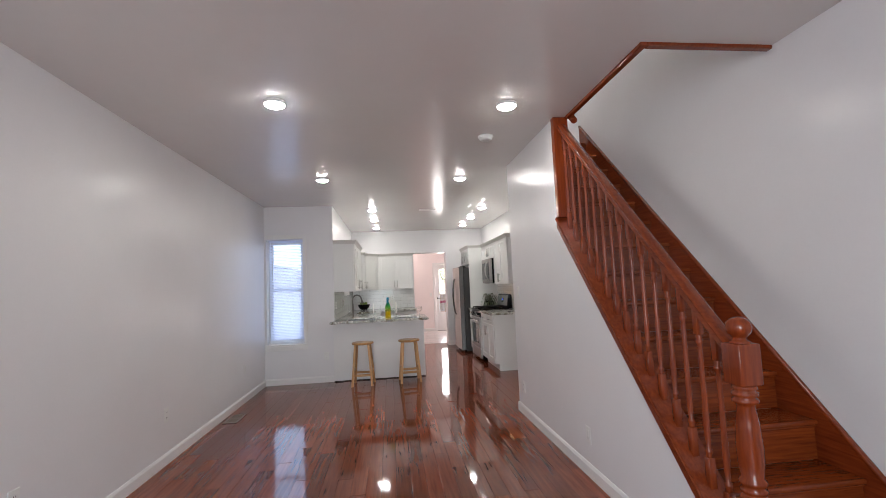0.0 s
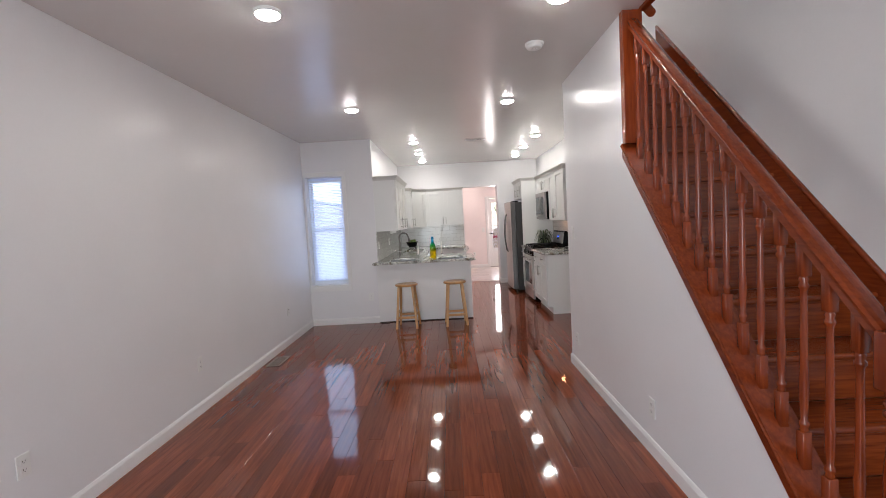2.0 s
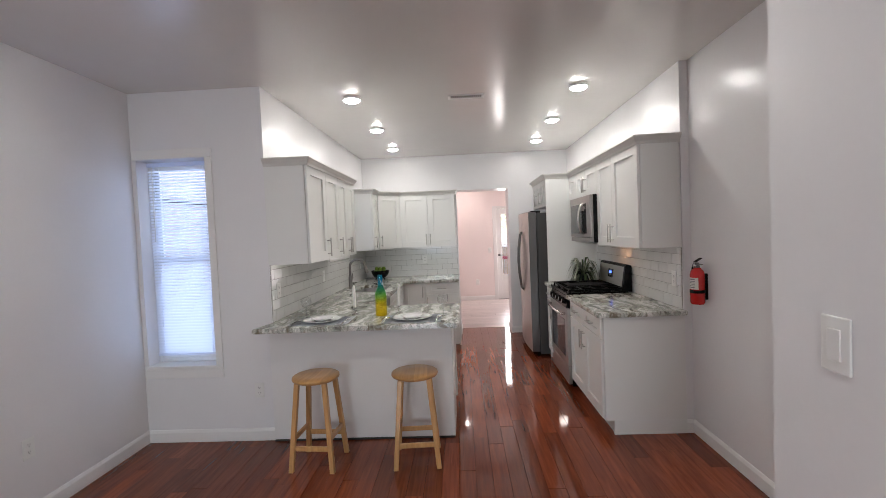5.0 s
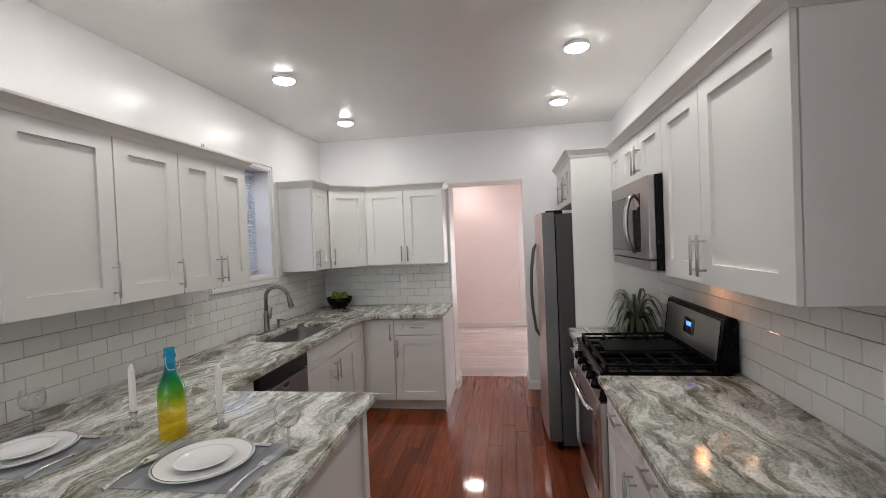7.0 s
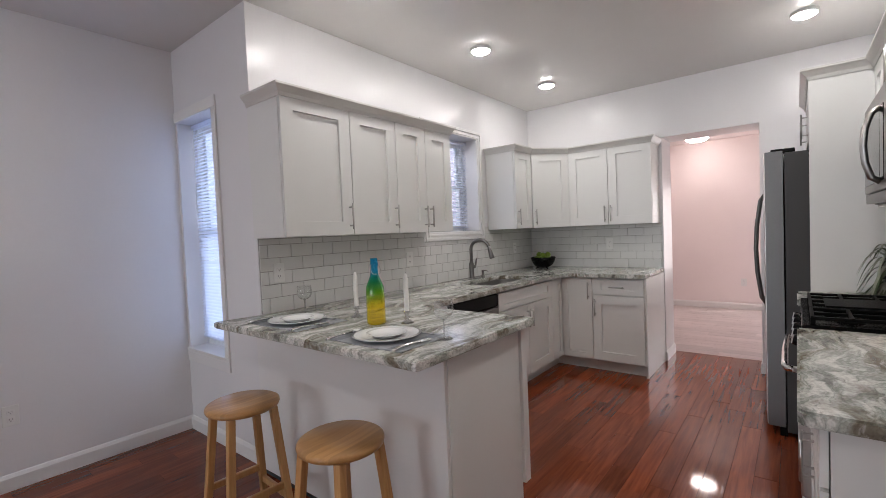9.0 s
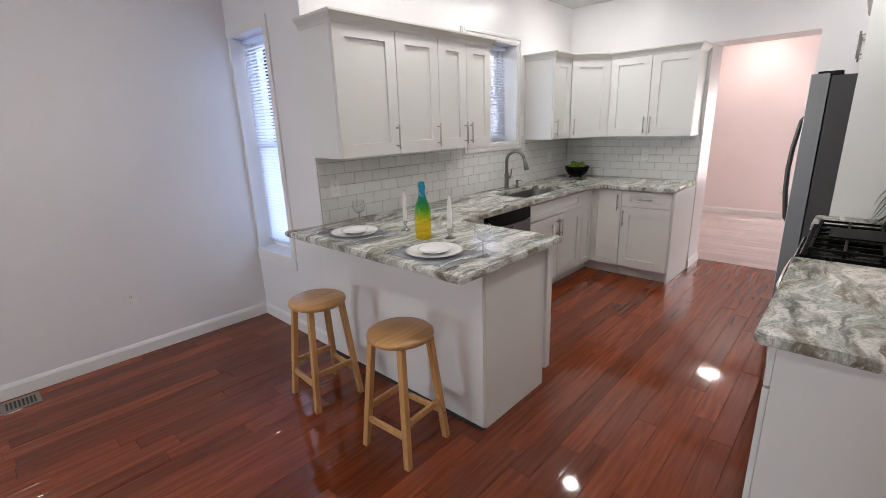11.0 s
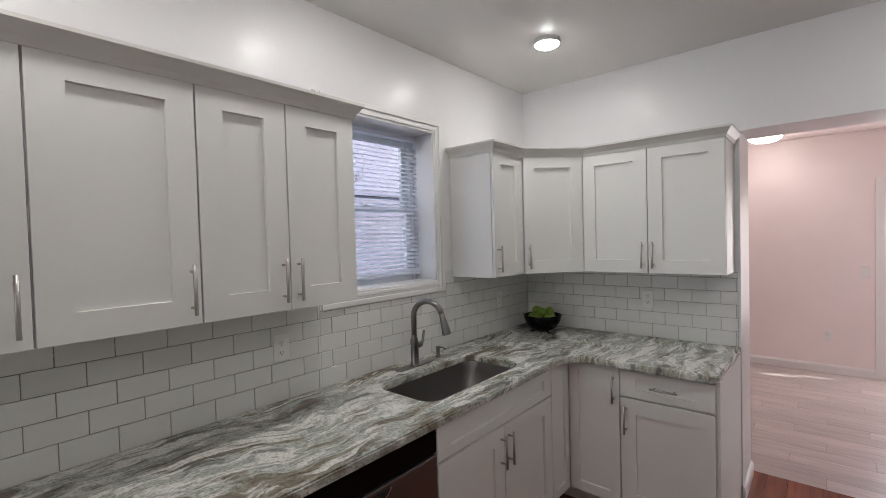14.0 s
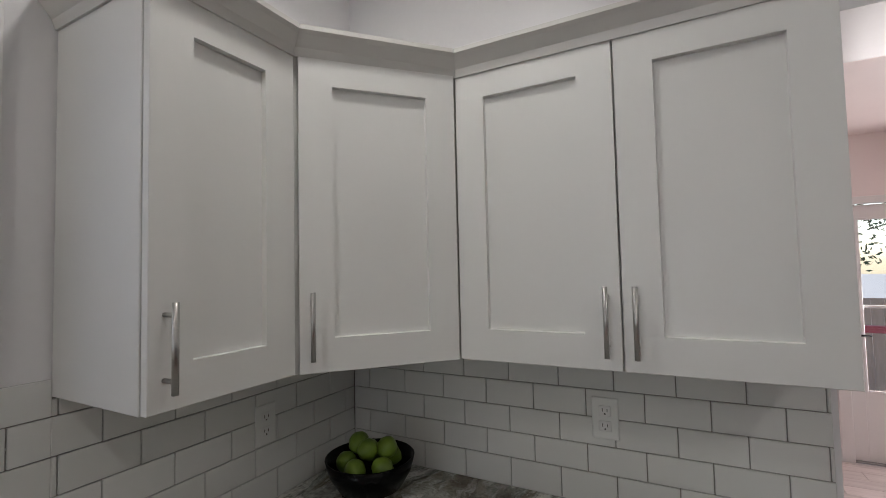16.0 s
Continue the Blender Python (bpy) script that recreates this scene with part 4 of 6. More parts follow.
SX0, SX1, SY0, SY1 = -0.580, -0.228, 7.480, 8.190      # sink opening
sink_outline = arc(SX1 - 0.07, SY0 + 0.07, 0.07, -90, 0) + arc(SX1 - 0.07, SY1 - 0.07, 0.07, 0, 90) + arc(SX0 + 0.07, SY1 - 0.07, 0.07, 90, 180) + arc(SX0 + 0.07, SY0 + 0.07, 0.07, 180, 270)
outline = [(-0.83, 5.60)] + [(0.632, 5.597), (0.646, 5.602), (0.652, 5.617)] + [(0.652, 6.455), (0.646, 6.469), (0.632, 6.475)] + arc(-0.06, 6.515, 0.04, 270, 180, 4) + arc(0.04, 8.375, 0.14, 180, 90, 6) + [(0.60, 8.515), (0.637, 8.55), (0.637, YB - 0.002), (XK + 0.002, YB - 0.002), (XK + 0.002, YW - 0.003)]
worktop("worktop", outline, "swirled grey-green granite worktop with a peninsula and sink cut-out", sink_outline)
worktop("worktop", [(1.652, 5.775), (1.668, 5.76), (XKR - 0.002, 5.76), (XKR - 0.002, 6.736), (1.652, 6.736)], "swirled grey-green granite worktop by the hall")
worktop("worktop", [(1.652, 7.508), (XKR - 0.002, 7.508), (XKR - 0.002, 7.866), (1.652, 7.866)], "short granite worktop between range and refrigerator")


# ---- kitchen fittings ----
t = thing("sink", pose(0, 0, 0), "undermount stainless steel kitchen sink basin", "sink")
bm = B()
ins = [(x, y) for x, y in sink_outline]
cx, cy = (SX0 + SX1) / 2, (SY0 + SY1) / 2
levels = [(1.012, CT - 0.034), (1.0, CT - 0.05), (0.97, CT - 0.21), (0.90, CT - 0.228), (0.12, CT - 0.236)]
rings = [[bm.verts.new((cx + (x - cx) * s, cy + (y - cy) * s, z)) for x, y in ins] for s, z in levels]
for a, b in zip(rings, rings[1:]):
    for k in range(len(ins)):
        f = bm.faces.new((a[k], a[(k + 1) % len(ins)], b[(k + 1) % len(ins)], b[k]))
        f.smooth = True
bm.faces.new(rings[-1])
bmesh.ops.recalc_face_normals(bm, faces=bm.faces[:])
bmesh.ops.reverse_faces(bm, faces=bm.faces[:])
part("basin", bm, M_DARKSTEEL, t)
part("drain", lathe(B(), [(0.045, 0.0), (0.043, 0.004), (0.030, 0.002), (0.012, 0.001), (0.0, 0.004)], 20, Matrix.Translation((cx, cy, CT - 0.236))), M_CHROME, t)

t = thing("faucet", pose(-0.672, 7.835, CT), "gooseneck pull-down kitchen faucet in satin nickel", "faucet")
bm = B()
prism(bm, [(-0.026 + 0.0, -0.11)] + arc(0, -0.11, 0.026, 180, 360) + arc(0, 0.11, 0.026, 0, 180), 0.0, 0.007)
part("deck_plate", bm, M_NICKEL, t)
part("body", lathe(B(), [(0.027, 0.007), (0.025, 0.012), (0.022, 0.02), (0.0215, 0.12), (0.0225, 0.125), (0.0225, 0.14), (0.016, 0.155), (0.0155, 0.17)], 20), M_NICKEL, t)
neck = [(0, 0, 0.165), (0, 0, 0.27)] + [(0.085 - 0.085 * math.cos(radians(a)), 0.02 - 0.02 * math.cos(radians(a)), 0.27 + 0.085 * math.sin(radians(a))) for a in range(15, 166, 15)]
part("neck", tube(B(), neck, 0.0150, 12), M_NICKEL, t)
a, b = Vector(neck[-1]), Vector((0.196, 0.046, 0.185))
part("spray_head", tube(B(), [a, a + (b - a) * 0.25, a + (b - a) * 0.5, b - (b - a) * 0.06, b], [0.0145, 0.0155, 0.019, 0.0235, 0.021], 14), M_NICKEL, t)
bm = tube(B(), [(0.0, 0.0, 0.105), (0.004, 0.045, 0.108), (0.006, 0.058, 0.125), (0.012, 0.066, 0.185)], [0.015, 0.015, 0.008, 0.006], 10)
part("lever", bm, M_NICKEL, t)
t = thing("soap_dispenser", pose(-0.690, 8.045, CT), "satin nickel soap dispenser beside the faucet", "soap dispenser")
part("body", lathe(B(), [(0.020, 0), (0.019, 0.006), (0.013, 0.012), (0.012, 0.045), (0.014, 0.05), (0.013, 0.062), (0, 0.064)], 16), M_NICKEL, t)
part("spout", tube(B(), [(0, 0, 0.056), (0.03, 0.005, 0.058), (0.055, 0.01, 0.050)], [0.006, 0.005, 0.004], 8), M_NICKEL, t)

# dishwasher
t = thing("dishwasher", pose(XBF - 0.02, 6.80, 0, 0, 0, 90), "dark stainless steel dishwasher under the worktop", "dishwasher")
part("body", box(B(), 0.002, 0.596, 0.006, 0.58, 0.02, 0.87), M_BLACK, t)
part("door", box(B(), 0.004, 0.594, -0.024, 0.005, 0.115, 0.765, 0.006, 2), M_DWSTEEL, t)
part("control_strip", box(B(), 0.004, 0.594, -0.024, 0.005, 0.775, 0.868, 0.006, 2), M_BLACK, t, "black control strip")
bm = B()
for k in range(12):
    a0, a1 = math.pi * k / 12, math.pi * (k + 1) / 12
    v = [bm.verts.new((0.30 + 0.055 * math.cos(q), -0.0255, 0.748 - 0.035 * math.sin(q))) for q in (a0, a1)]
    w = [bm.verts.new((0.30 + 0.045 * math.cos(q), -0.0265, 0.748 - 0.027 * math.sin(q))) for q in (a0, a1)]
    bm.faces.new((v[0], v[1], w[1], w[0]))
bmesh.ops.recalc_face_normals(bm, faces=bm.faces[:])
part("handle_rim", bm, M_STEEL, t)
# No recess here: a flat dark patch paints the pocket's shade on the door.
part("handle_pocket", box(B(), 0.25, 0.35, -0.0248, -0.0235, 0.722, 0.749), M_SLOT, t)
part("kick_plate", box(B(), 0.004, 0.594, 0.05, 0.06, 0.0, 0.11), M_BLACK, t)

# range: local x runs toward the hall, front at local -y
t = thing("gas_range", pose(1.688, 7.502, 0, 0, 0, -90), "stainless steel gas range with a black cooktop", "range")
W = 0.758
part("body", box(B(), 0.003, W - 0.003, 0.012, 0.585, 0.03, 0.905, 0.003), M_BLACK, t, "black enamel side walls")
door = part("oven_door", box(B(), 0.006, W - 0.006, -0.030, 0.010, 0.225, 0.775, 0.008, 2), M_STEEL, t)
part("window", box(B(), 0.09, W - 0.09, -0.0325, -0.029, 0.30, 0.665, 0.002), M_DARKGLASS, door, "dark oven window")
bm = tube(B(), [(0.06, -0.030, 0.725), (0.06, -0.072, 0.730), (0.10, -0.078, 0.731), (W / 2, -0.082, 0.731), (W - 0.10, -0.078, 0.731), (W - 0.06, -0.072, 0.730), (W - 0.06, -0.030, 0.725)], 0.013, 10)
part("handle", bm, M_CHROME, door)
part("drawer", box(B(), 0.006, W - 0.006, -0.026, 0.010, 0.05, 0.218, 0.008, 2), M_STEEL, t)
bm = sideboard(B(), [(-0.032, 0.785), (0.012, 0.785), (0.012, 0.895), (-0.010, 0.895)], 0.004, W - 0.004)
bmesh.ops.bevel(bm, geom=bm.edges[:], offset=0.004, segments=2, affect="EDGES")
part("control_panel", bm, M_BLACK, t)
for k in range(5):
    knob = part("knob", lathe(B(), [(0.024, 0), (0.023, 0.018), (0.019, 0.026), (0, 0.027)], 18), M_BLACK, t)
    knob.matrix_basis = pose(0.10 + 0.139 * k, -0.024, 0.838, 78, 0, 0)
    part("pointer", box(B(), -0.003, 0.003, -0.018, 0.018, 0.026, 0.031, 0.001), M_STEEL, knob)
part("cooktop", box(B(), 0.0, W, -0.022, 0.535, 0.899, 0.926, 0.006, 2), M_BLACK, t)
for gx in (0.02, 0.262, 0.504):
    bm = B()
    gw = 0.234
    for yy in (0.012, 0.13, 0.255, 0.38, 0.508):
        box(bm, gx, gx + gw, yy - 0.006, yy + 0.006, 0.945, 0.958, 0.002)
    for xx in (gx + 0.006, gx + gw / 2, gx + gw - 0.006):
        box(bm, xx - 0.006, xx + 0.006, 0.012, 0.508, 0.944, 0.957, 0.002)
    for xx in (gx + 0.008, gx + gw - 0.008):
        for yy in (0.014, 0.506):
            box(bm, xx - 0.008, xx + 0.008, yy - 0.008, yy + 0.008, 0.925, 0.95, 0.002)
    part("grate", bm, M_IRON, t)
for bx, by in ((0.137, 0.13), (0.137, 0.39), (0.379, 0.26), (0.62, 0.13), (0.62, 0.39)):
    b = part("burner", lathe(B(), [(0.05, 0.925), (0.048, 0.934), (0.036, 0.936), (0.034, 0.944), (0, 0.946)], 20), M_IRON, t)
    b.location = (bx, by, 0)
part("griddle", box(B(), 0.262, 0.496, 0.06, 0.46, 0.958, 0.966, 0.004, 2), M_IRON, t, "flat black griddle plate")
bm = sideboard(B(), [(0.50, 0.92), (0.592, 0.92), (0.592, 1.165), (0.555, 1.180), (0.535, 1.172)], 0.004, W - 0.004)
bmesh.ops.bevel(bm, geom=bm.edges[:], offset=0.006, segments=2, affect="EDGES")
guard = part("backguard", bm, M_BLACK, t, "black-sided back guard")
tilt = math.degrees(math.atan2(0.035, 0.252))
face = part("control_face", box(B(), 0.04, W - 0.04, -0.003, 0.002, -0.09, 0.10, 0.002), M_STEEL, guard, "stainless control face")
face.matrix_basis = pose(0, 0.5165, 1.055, -tilt, 0, 0)
disp = part("display", box(B(), 0.31, 0.45, -0.0045, -0.0025, -0.03, 0.055, 0.001), M_DARKGLASS, guard)
disp.matrix_basis = face.matrix_basis
dig = part("digits", B(), M_BLUE, guard, "blue lit clock digits")
bm = B()
for k in range(4):
    box(bm, 0.350 + 0.016 * k, 0.360 + 0.016 * k, -0.0056, -0.0043, 0.012, 0.034)
bm.to_mesh(dig.data)
bm.free()
dig.matrix_basis = face.matrix_basis

# microwave
t = thing("microwave", pose(1.945, 7.562, 1.395, 0, 0, -90), "stainless over-the-range microwave with a curved handle", "microwave")
W, H = 0.756, 0.462
part("body", box(B(), 0.0, W, 0.012, 0.345, 0.0, H, 0.003), M_BLACK, t, "black casing")
part("door_frame", box(B(), 0.0, W, -0.022, 0.011, 0.052, H - 0.002, 0.006, 2), M_OVENSTEEL, t)
part("bottom_strip", box(B(), 0.0, W, -0.018, 0.011, 0.004, 0.048, 0.005, 2), M_OVENSTEEL, t)
part("window", box(B(), 0.030, 0.522, -0.0245, -0.021, 0.088, 0.385, 0.003), M_DARKGLASS, t, "dark door window")
part("control_panel", box(B(), 0.525, 0.625, -0.0245, -0.021, 0.088, 0.385, 0.003), M_DARKGLASS, t)
hd = [(0.525, -0.022, 0.085), (0.528, -0.05, 0.105), (0.535, -0.068, 0.165), (0.538, -0.074, 0.235), (0.535, -0.068, 0.305), (0.528, -0.05, 0.365), (0.525, -0.022, 0.385)]
part("handle", tube(B(), hd, 0.0125, 10), M_STEEL, t)
part("vent_lip", box(B(), 0.03, W - 0.03, 0.02, 0.10, -0.012, 0.0, 0.003), M_STEEL, t)
under = part("cooktop_lamp", box(B(), 0.62, 0.66, 0.21, 0.25, -0.004, -0.0005), emitter("warm_hood_lamp", (1.0, 0.45, 0.20), 26.0), t, "small warm cooktop lamp")

# refrigerator
t = thing("refrigerator", pose(1.592, 8.806, 0, 0, 0, -90), "stainless steel side-by-side refrigerator with bowed handles", "refrigerator")
W, H = 0.906, 1.755
part("body", box(B(), 0.0, W, 0.008, 0.69, 0.03, H - 0.012, 0.004, 2), M_FRIDGE, t, "dark grey side walls")
bm = B()


def bowed_door(x0, x1, z0, z1, bow=0.022):
    """A door panel whose face bows outward across its width."""
    bm = B()
    n = 8
    pts = [(x0 + (x1 - x0) * k / n, -0.088 - bow * math.sin(math.pi * (x0 + (x1 - x0) * k / n) / W)) for k in range(n + 1)]
    prism(bm, pts + [(x1, 0.0), (x0, 0.0)], z0, z1)
    return bm


for nm, xa, xb, za, zb in (("left_door", 0.003, W / 2 - 0.003, 0.06, H), ("right_door", W / 2 + 0.003, W - 0.003, 0.06, H)):
    d = part(nm, bowed_door(xa, xb, za, zb), M_BLACKSTEEL, t, "dark steel door edge")
    skin = bowed_door(xa + 0.004, xb - 0.004, za + 0.004, zb - 0.004)
    for v in skin.verts:
        v.co.y = v.co.y - 0.003 if v.co.y < -0.01 else -0.05
    part("steel_skin", skin, M_STEEL, d, "brushed steel face")
for s in (-1, 1):
    x = W / 2 + s * 0.045
    pts = [(x, -0.108, 0.76), (x, -0.135, 0.80), (x + s * 0.004, -0.158, 0.98), (x + s * 0.006, -0.165, 1.14), (x + s * 0.004, -0.158, 1.30), (x, -0.135, 1.48), (x, -0.108, 1.52)]
    part("handle", tube(B(), pts, 0.011, 10), M_BLACKSTEEL, t, "dark steel bowed handle")
for x in (0.05, W - 0.05):
    part("hinge_cover", box(B(), x - 0.04, x + 0.04, -0.06, 0.06, H - 0.012, H + 0.014, 0.006, 2), M_BLACK, t)
part("foot_grille", box(B(), 0.01, W - 0.01, -0.03, 0.008, 0.0, 0.055, 0.003), M_BLACK, t)


# ---- windows and blinds ----
def frame_ring(bm, x0, x1, z0, z1, w, y0, y1, bevel=0.003):
    box(bm, x0, x0 + w, y0, y1, z0, z1, bevel)
    box(bm, x1 - w, x1, y0, y1, z0, z1, bevel)
    box(bm, x0 + w, x1 - w, y0, y1, z0, z0 + w, bevel)
    box(bm, x0 + w, x1 - w, y0, y1, z1 - w, z1, bevel)
    return bm


def sash_window(name, m, w, z0, z1, zm, label):
    """A double-hung window in the local x-z plane, the room at -y."""
    t = tagged(new(name), label, "window", kind="structure")
    t.matrix_basis = m
    part("window_frame", frame_ring(B(), 0, w, z0, z1, 0.03, 0.0, 0.07), M_VINYL, t)
    lower = part("lower_sash", frame_ring(B(), 0.03, w - 0.03, z0 + 0.03, zm + 0.018, 0.036, 0.006, 0.032), M_VINYL, t)
    upper = part("upper_sash", frame_ring(B(), 0.03, w - 0.03, zm - 0.018, z1 - 0.03, 0.036, 0.036, 0.062), M_VINYL, t)
    for s, a, b, y in ((lower, z0 + 0.06, zm - 0.01, 0.019), (upper, zm + 0.01, z1 - 0.06, 0.049)):
        g = part("pane", box(B(), 0.06, w - 0.06, y - 0.002, y + 0.002, a, b), M_GLASS, s)
        g.visible_shadow = False
    part("latch", box(B(), w / 2 - 0.02, w / 2 + 0.02, -0.004, 0.03, zm + 0.018, zm + 0.03, 0.003), M_PLASTIC, lower)
    return t


def blind(m, w, z0, z1, pitch, tilts, label, mat):
    """A mini blind hung in the local x-z plane. tilts: slat tilt in degrees at the bottom and at the top."""
    t = thing("window_blind", m, label, "blind")
    part("headrail", box(B(), 0, w, -0.014, 0.014, z1 - 0.028, z1, 0.002), mat, t)
    part("bottom_rail", box(B(), 0.002, w - 0.002, -0.011, 0.011, z0, z0 + 0.016, 0.004, 2), mat, t)
    bm = B()
    n = 4
    vs = [[bm.verts.new((x, -0.0135 + 0.027 * k / n, 0.0024 * math.sin(math.pi * k / n))) for k in range(n + 1)] for x in (0.004, w - 0.004)]
    for k in range(n):
        f = bm.faces.new((vs[0][k], vs[1][k], vs[1][k + 1], vs[0][k + 1]))
        f.smooth = True
    me = mesh_of("slat", bm, mat)
    n = int((z1 - z0 - 0.06) / pitch)
    for k in range(n):
        q = k / n
        piece("slat", me, t, pose(0, 0, z0 + 0.03 + pitch * k, tilts[0] + (tilts[1] - tilts[0]) * q, 0, 0))
    for x in (0.06, w - 0.06):
        part("ladder_cord", tube(B(), [(x, -0.013, z0 + 0.01), (x, -0.013, z1 - 0.02)], 0.0009, 5), mat, t)
    part("tilt_wand", tube(B(), [(0.05, -0.022, z1 - 0.03), (0.05, -0.024, z1 - 0.62)], 0.004, 6), M_PLASTIC, t)
    return t


sash_window("window_1", pose(-1.785, YW + 0.125, 0), 0.545, 0.60, 2.20, 1.415, "tall white double-hung living room window")
blind(pose(-1.765, YW + 0.095, 0), 0.515, 0.66, 2.19, 0.0235, (50, 38), "white aluminium mini blind over the tall window", M_SLAT)
sash_window("window_2", pose(XK - 0.165, 7.395, 0, 0, 0, 90), 0.75, 1.345, 2.240, 1.78, "white double-hung window above the kitchen sink")
blind(pose(XK - 0.125, 7.405, 0, 0, 0, 90), 0.73, 1.385, 2.225, 0.0245, (32, 26), "white aluminium mini blind over the kitchen window", M_SLATDIM)

# casings
bm = B()
box(bm, -1.24, -1.186, YW - 0.014, YW, 0.60, 2.20, 0.004, 2)
box(bm, -1.808, -1.186, YW - 0.014, YW, 2.201, 2.272, 0.004, 2)
structure("trim_window_1", bm, M_TRIM, "white painted flat window casing", "trim")
bm = box(B(), -1.808, -1.186, YW - 0.016, YW + 0.12, 0.575, 0.600, 0.004, 2)
box(bm, -1.806, -1.186, YW - 0.013, YW, 0.505, 0.574, 0.003, 2)
structure("window_sill_1", bm, M_TRIM, "white painted window sill with an apron board", "window sill")
bm = B()
for a0, a1, w0, w1, tt in ((0.0, 0.075, 0, 1, 0.012), (0.012, 0.030, 0, 1, 0.019), (0.044, 0.070, 0, 1, 0.023)):
    box(bm, XK, XK + tt, 8.145 + a0, 8.145 + a1, 1.30, 2.236 + a1, 0.003, 2)
    box(bm, XK, XK + tt, 7.395 - a1, 7.395 - a0, 1.30, 2.236 + a1, 0.003, 2)
    box(bm, XK, XK + tt + 0.001, 7.395 - a0, 8.145 + a0, 2.236 + a0, 2.236 + a1, 0.003, 2)
structure("trim_window_2", bm, M_TRIM, "white moulded window casing above the sink", "trim")
bm = box(B(), XK - 0.12, XK - 0.001, 7.396, 8.144, 1.340, 1.354, 0.002)
for a0, a1, tt in ((0.0, 0.075, 0.012), (0.012, 0.030, 0.019), (0.044, 0.070, 0.023)):
    box(bm, XK, XK + tt + 0.0015, 7.395 - a1, 8.145 + a1, 1.349 - a1, 1.349 - a0, 0.003, 2)
structure("window_sill_2", bm, M_TRIM, "white moulded sill casing of the kitchen window", "window sill")

# back door
bd = tagged(new("door_1"), "white back door with a tall bright glass pane", "door", kind="structure")
bd.matrix_basis = pose(1.46, YFAR, 0)
bm = B()
box(bm, -0.06, 0.02, -0.012, 0.02, 0, 2.10, 0.003)
box(bm, 0.82, 0.90, -0.012, 0.02, 0, 2.10, 0.003)
box(bm, 0.02, 0.82, -0.012, 0.02, 2.04, 2.10, 0.003)
part("door_frame", bm, M_TRIM, bd)
bm = B()
box(bm, 0.022, 0.115, 0.03, 0.07, 0.012, 2.035, 0.002)
box(bm, 0.725, 0.818, 0.03, 0.07, 0.012, 2.035, 0.002)
box(bm, 0.115, 0.725, 0.03, 0.07, 0.012, 0.55, 0.002)
box(bm, 0.115, 0.725, 0.03, 0.07, 1.93, 2.035, 0.002)
frame_ring(bm, 0.112, 0.728, 0.545, 1.935, 0.022, 0.022, 0.03, 0.003)
leaf = part("door_leaf", bm, M_TRIM, bd)
part("glazing_bar", box(B(), 0.115, 0.725, 0.036, 0.064, 1.212, 1.236, 0.003), M_TRIM, bd)
g = part("pane", box(B(), 0.115, 0.725, 0.048, 0.052, 0.55, 1.93), M_GLASS, bd)
g.visible_shadow = False
hm = lathe(B(), [(0.026, 0), (0.026, 0.006), (0.011, 0.012), (0.011, 0.035)], 14, pose(0.068, 0.03, 1.0, 90, 0, 0))
tube(hm, [(0.068, -0.006, 1.0), (0.105, -0.012, 1.0), (0.165, -0.010, 0.998)], 0.008, 8)
part("door_handle", hm, M_IRON, bd, "black lever handle")
part("threshold", box(B(), 0.02, 0.82, 0.0, 0.18, 0.0, 0.012, 0.003), M_DARKSTEEL, bd)


# ---- small wall things ----
def outlet(m, label="white duplex outlet on the wall", sw=False):
    """A cover plate in the local x-z plane, looking to -y."""
    t = thing("light_switch" if sw else "wall_outlet", m, label, "switch" if sw else "outlet", "" if sw else "white wall outlets")
    part("cover_plate", box(B(), -0.036, 0.036, -0.006, 0.0, -0.058, 0.058, 0.003, 2), M_PLASTIC, t)
    if sw:
        part("rocker", box(B(), -0.016, 0.016, -0.010, -0.0055, -0.033, 0.033, 0.002, 2), M_TRIM, t)
    else:
        for z in (-0.021, 0.021):
            s = part("socket", box(B(), -0.016, 0.016, -0.0075, -0.0055, z - 0.0145, z + 0.0145, 0.001), M_TRIM, t)
            bm = B()
            box(bm, -0.0075, -0.0055, -0.0082, -0.0074, z - 0.002, z + 0.007)
            box(bm, 0.0055, 0.0075, -0.0082, -0.0074, z - 0.002, z + 0.006)
            box(bm, -0.002, 0.002, -0.0082, -0.0074, z - 0.010, z - 0.006)
            part("slots", bm, M_SLOT, s)
    return t


for y, z in ((0.930, 0.415), (1.335, 0.405), (2.865, 0.402), (4.898, 0.420)):
    outlet(pose(XL, y, z, 0, 0, 90))
outlet(pose(-0.915, YW, 0.392), "white duplex outlet below the living room window")
for y in (1.885, 3.425):
    outlet(pose(XS, y, 0.290, 0, 0, -90))
outlet(pose(XS, 3.44, 1.285, 0, 0, -90), "white rocker light switch at the wall's end", True)
for y in (5.968, 7.116, 8.812):
    outlet(pose(XK + 0.0112, y, 1.148, 0, 0, 90), "white duplex outlet set in the tiled backsplash")
outlet(pose(0.126, YB - 0.0112, 1.163), "white duplex outlet set in the tiled backsplash")
outlet(pose(XKR - 0.0112, 5.93, 1.13, 0, 0, -90), "white duplex outlet set in the tiled backsplash")
outlet(pose(1.02, YFAR, 0.41), "white duplex outlet on the pink wall")
outlet(pose(1.32, YFAR, 1.12), "white light switch beside the back door", True)

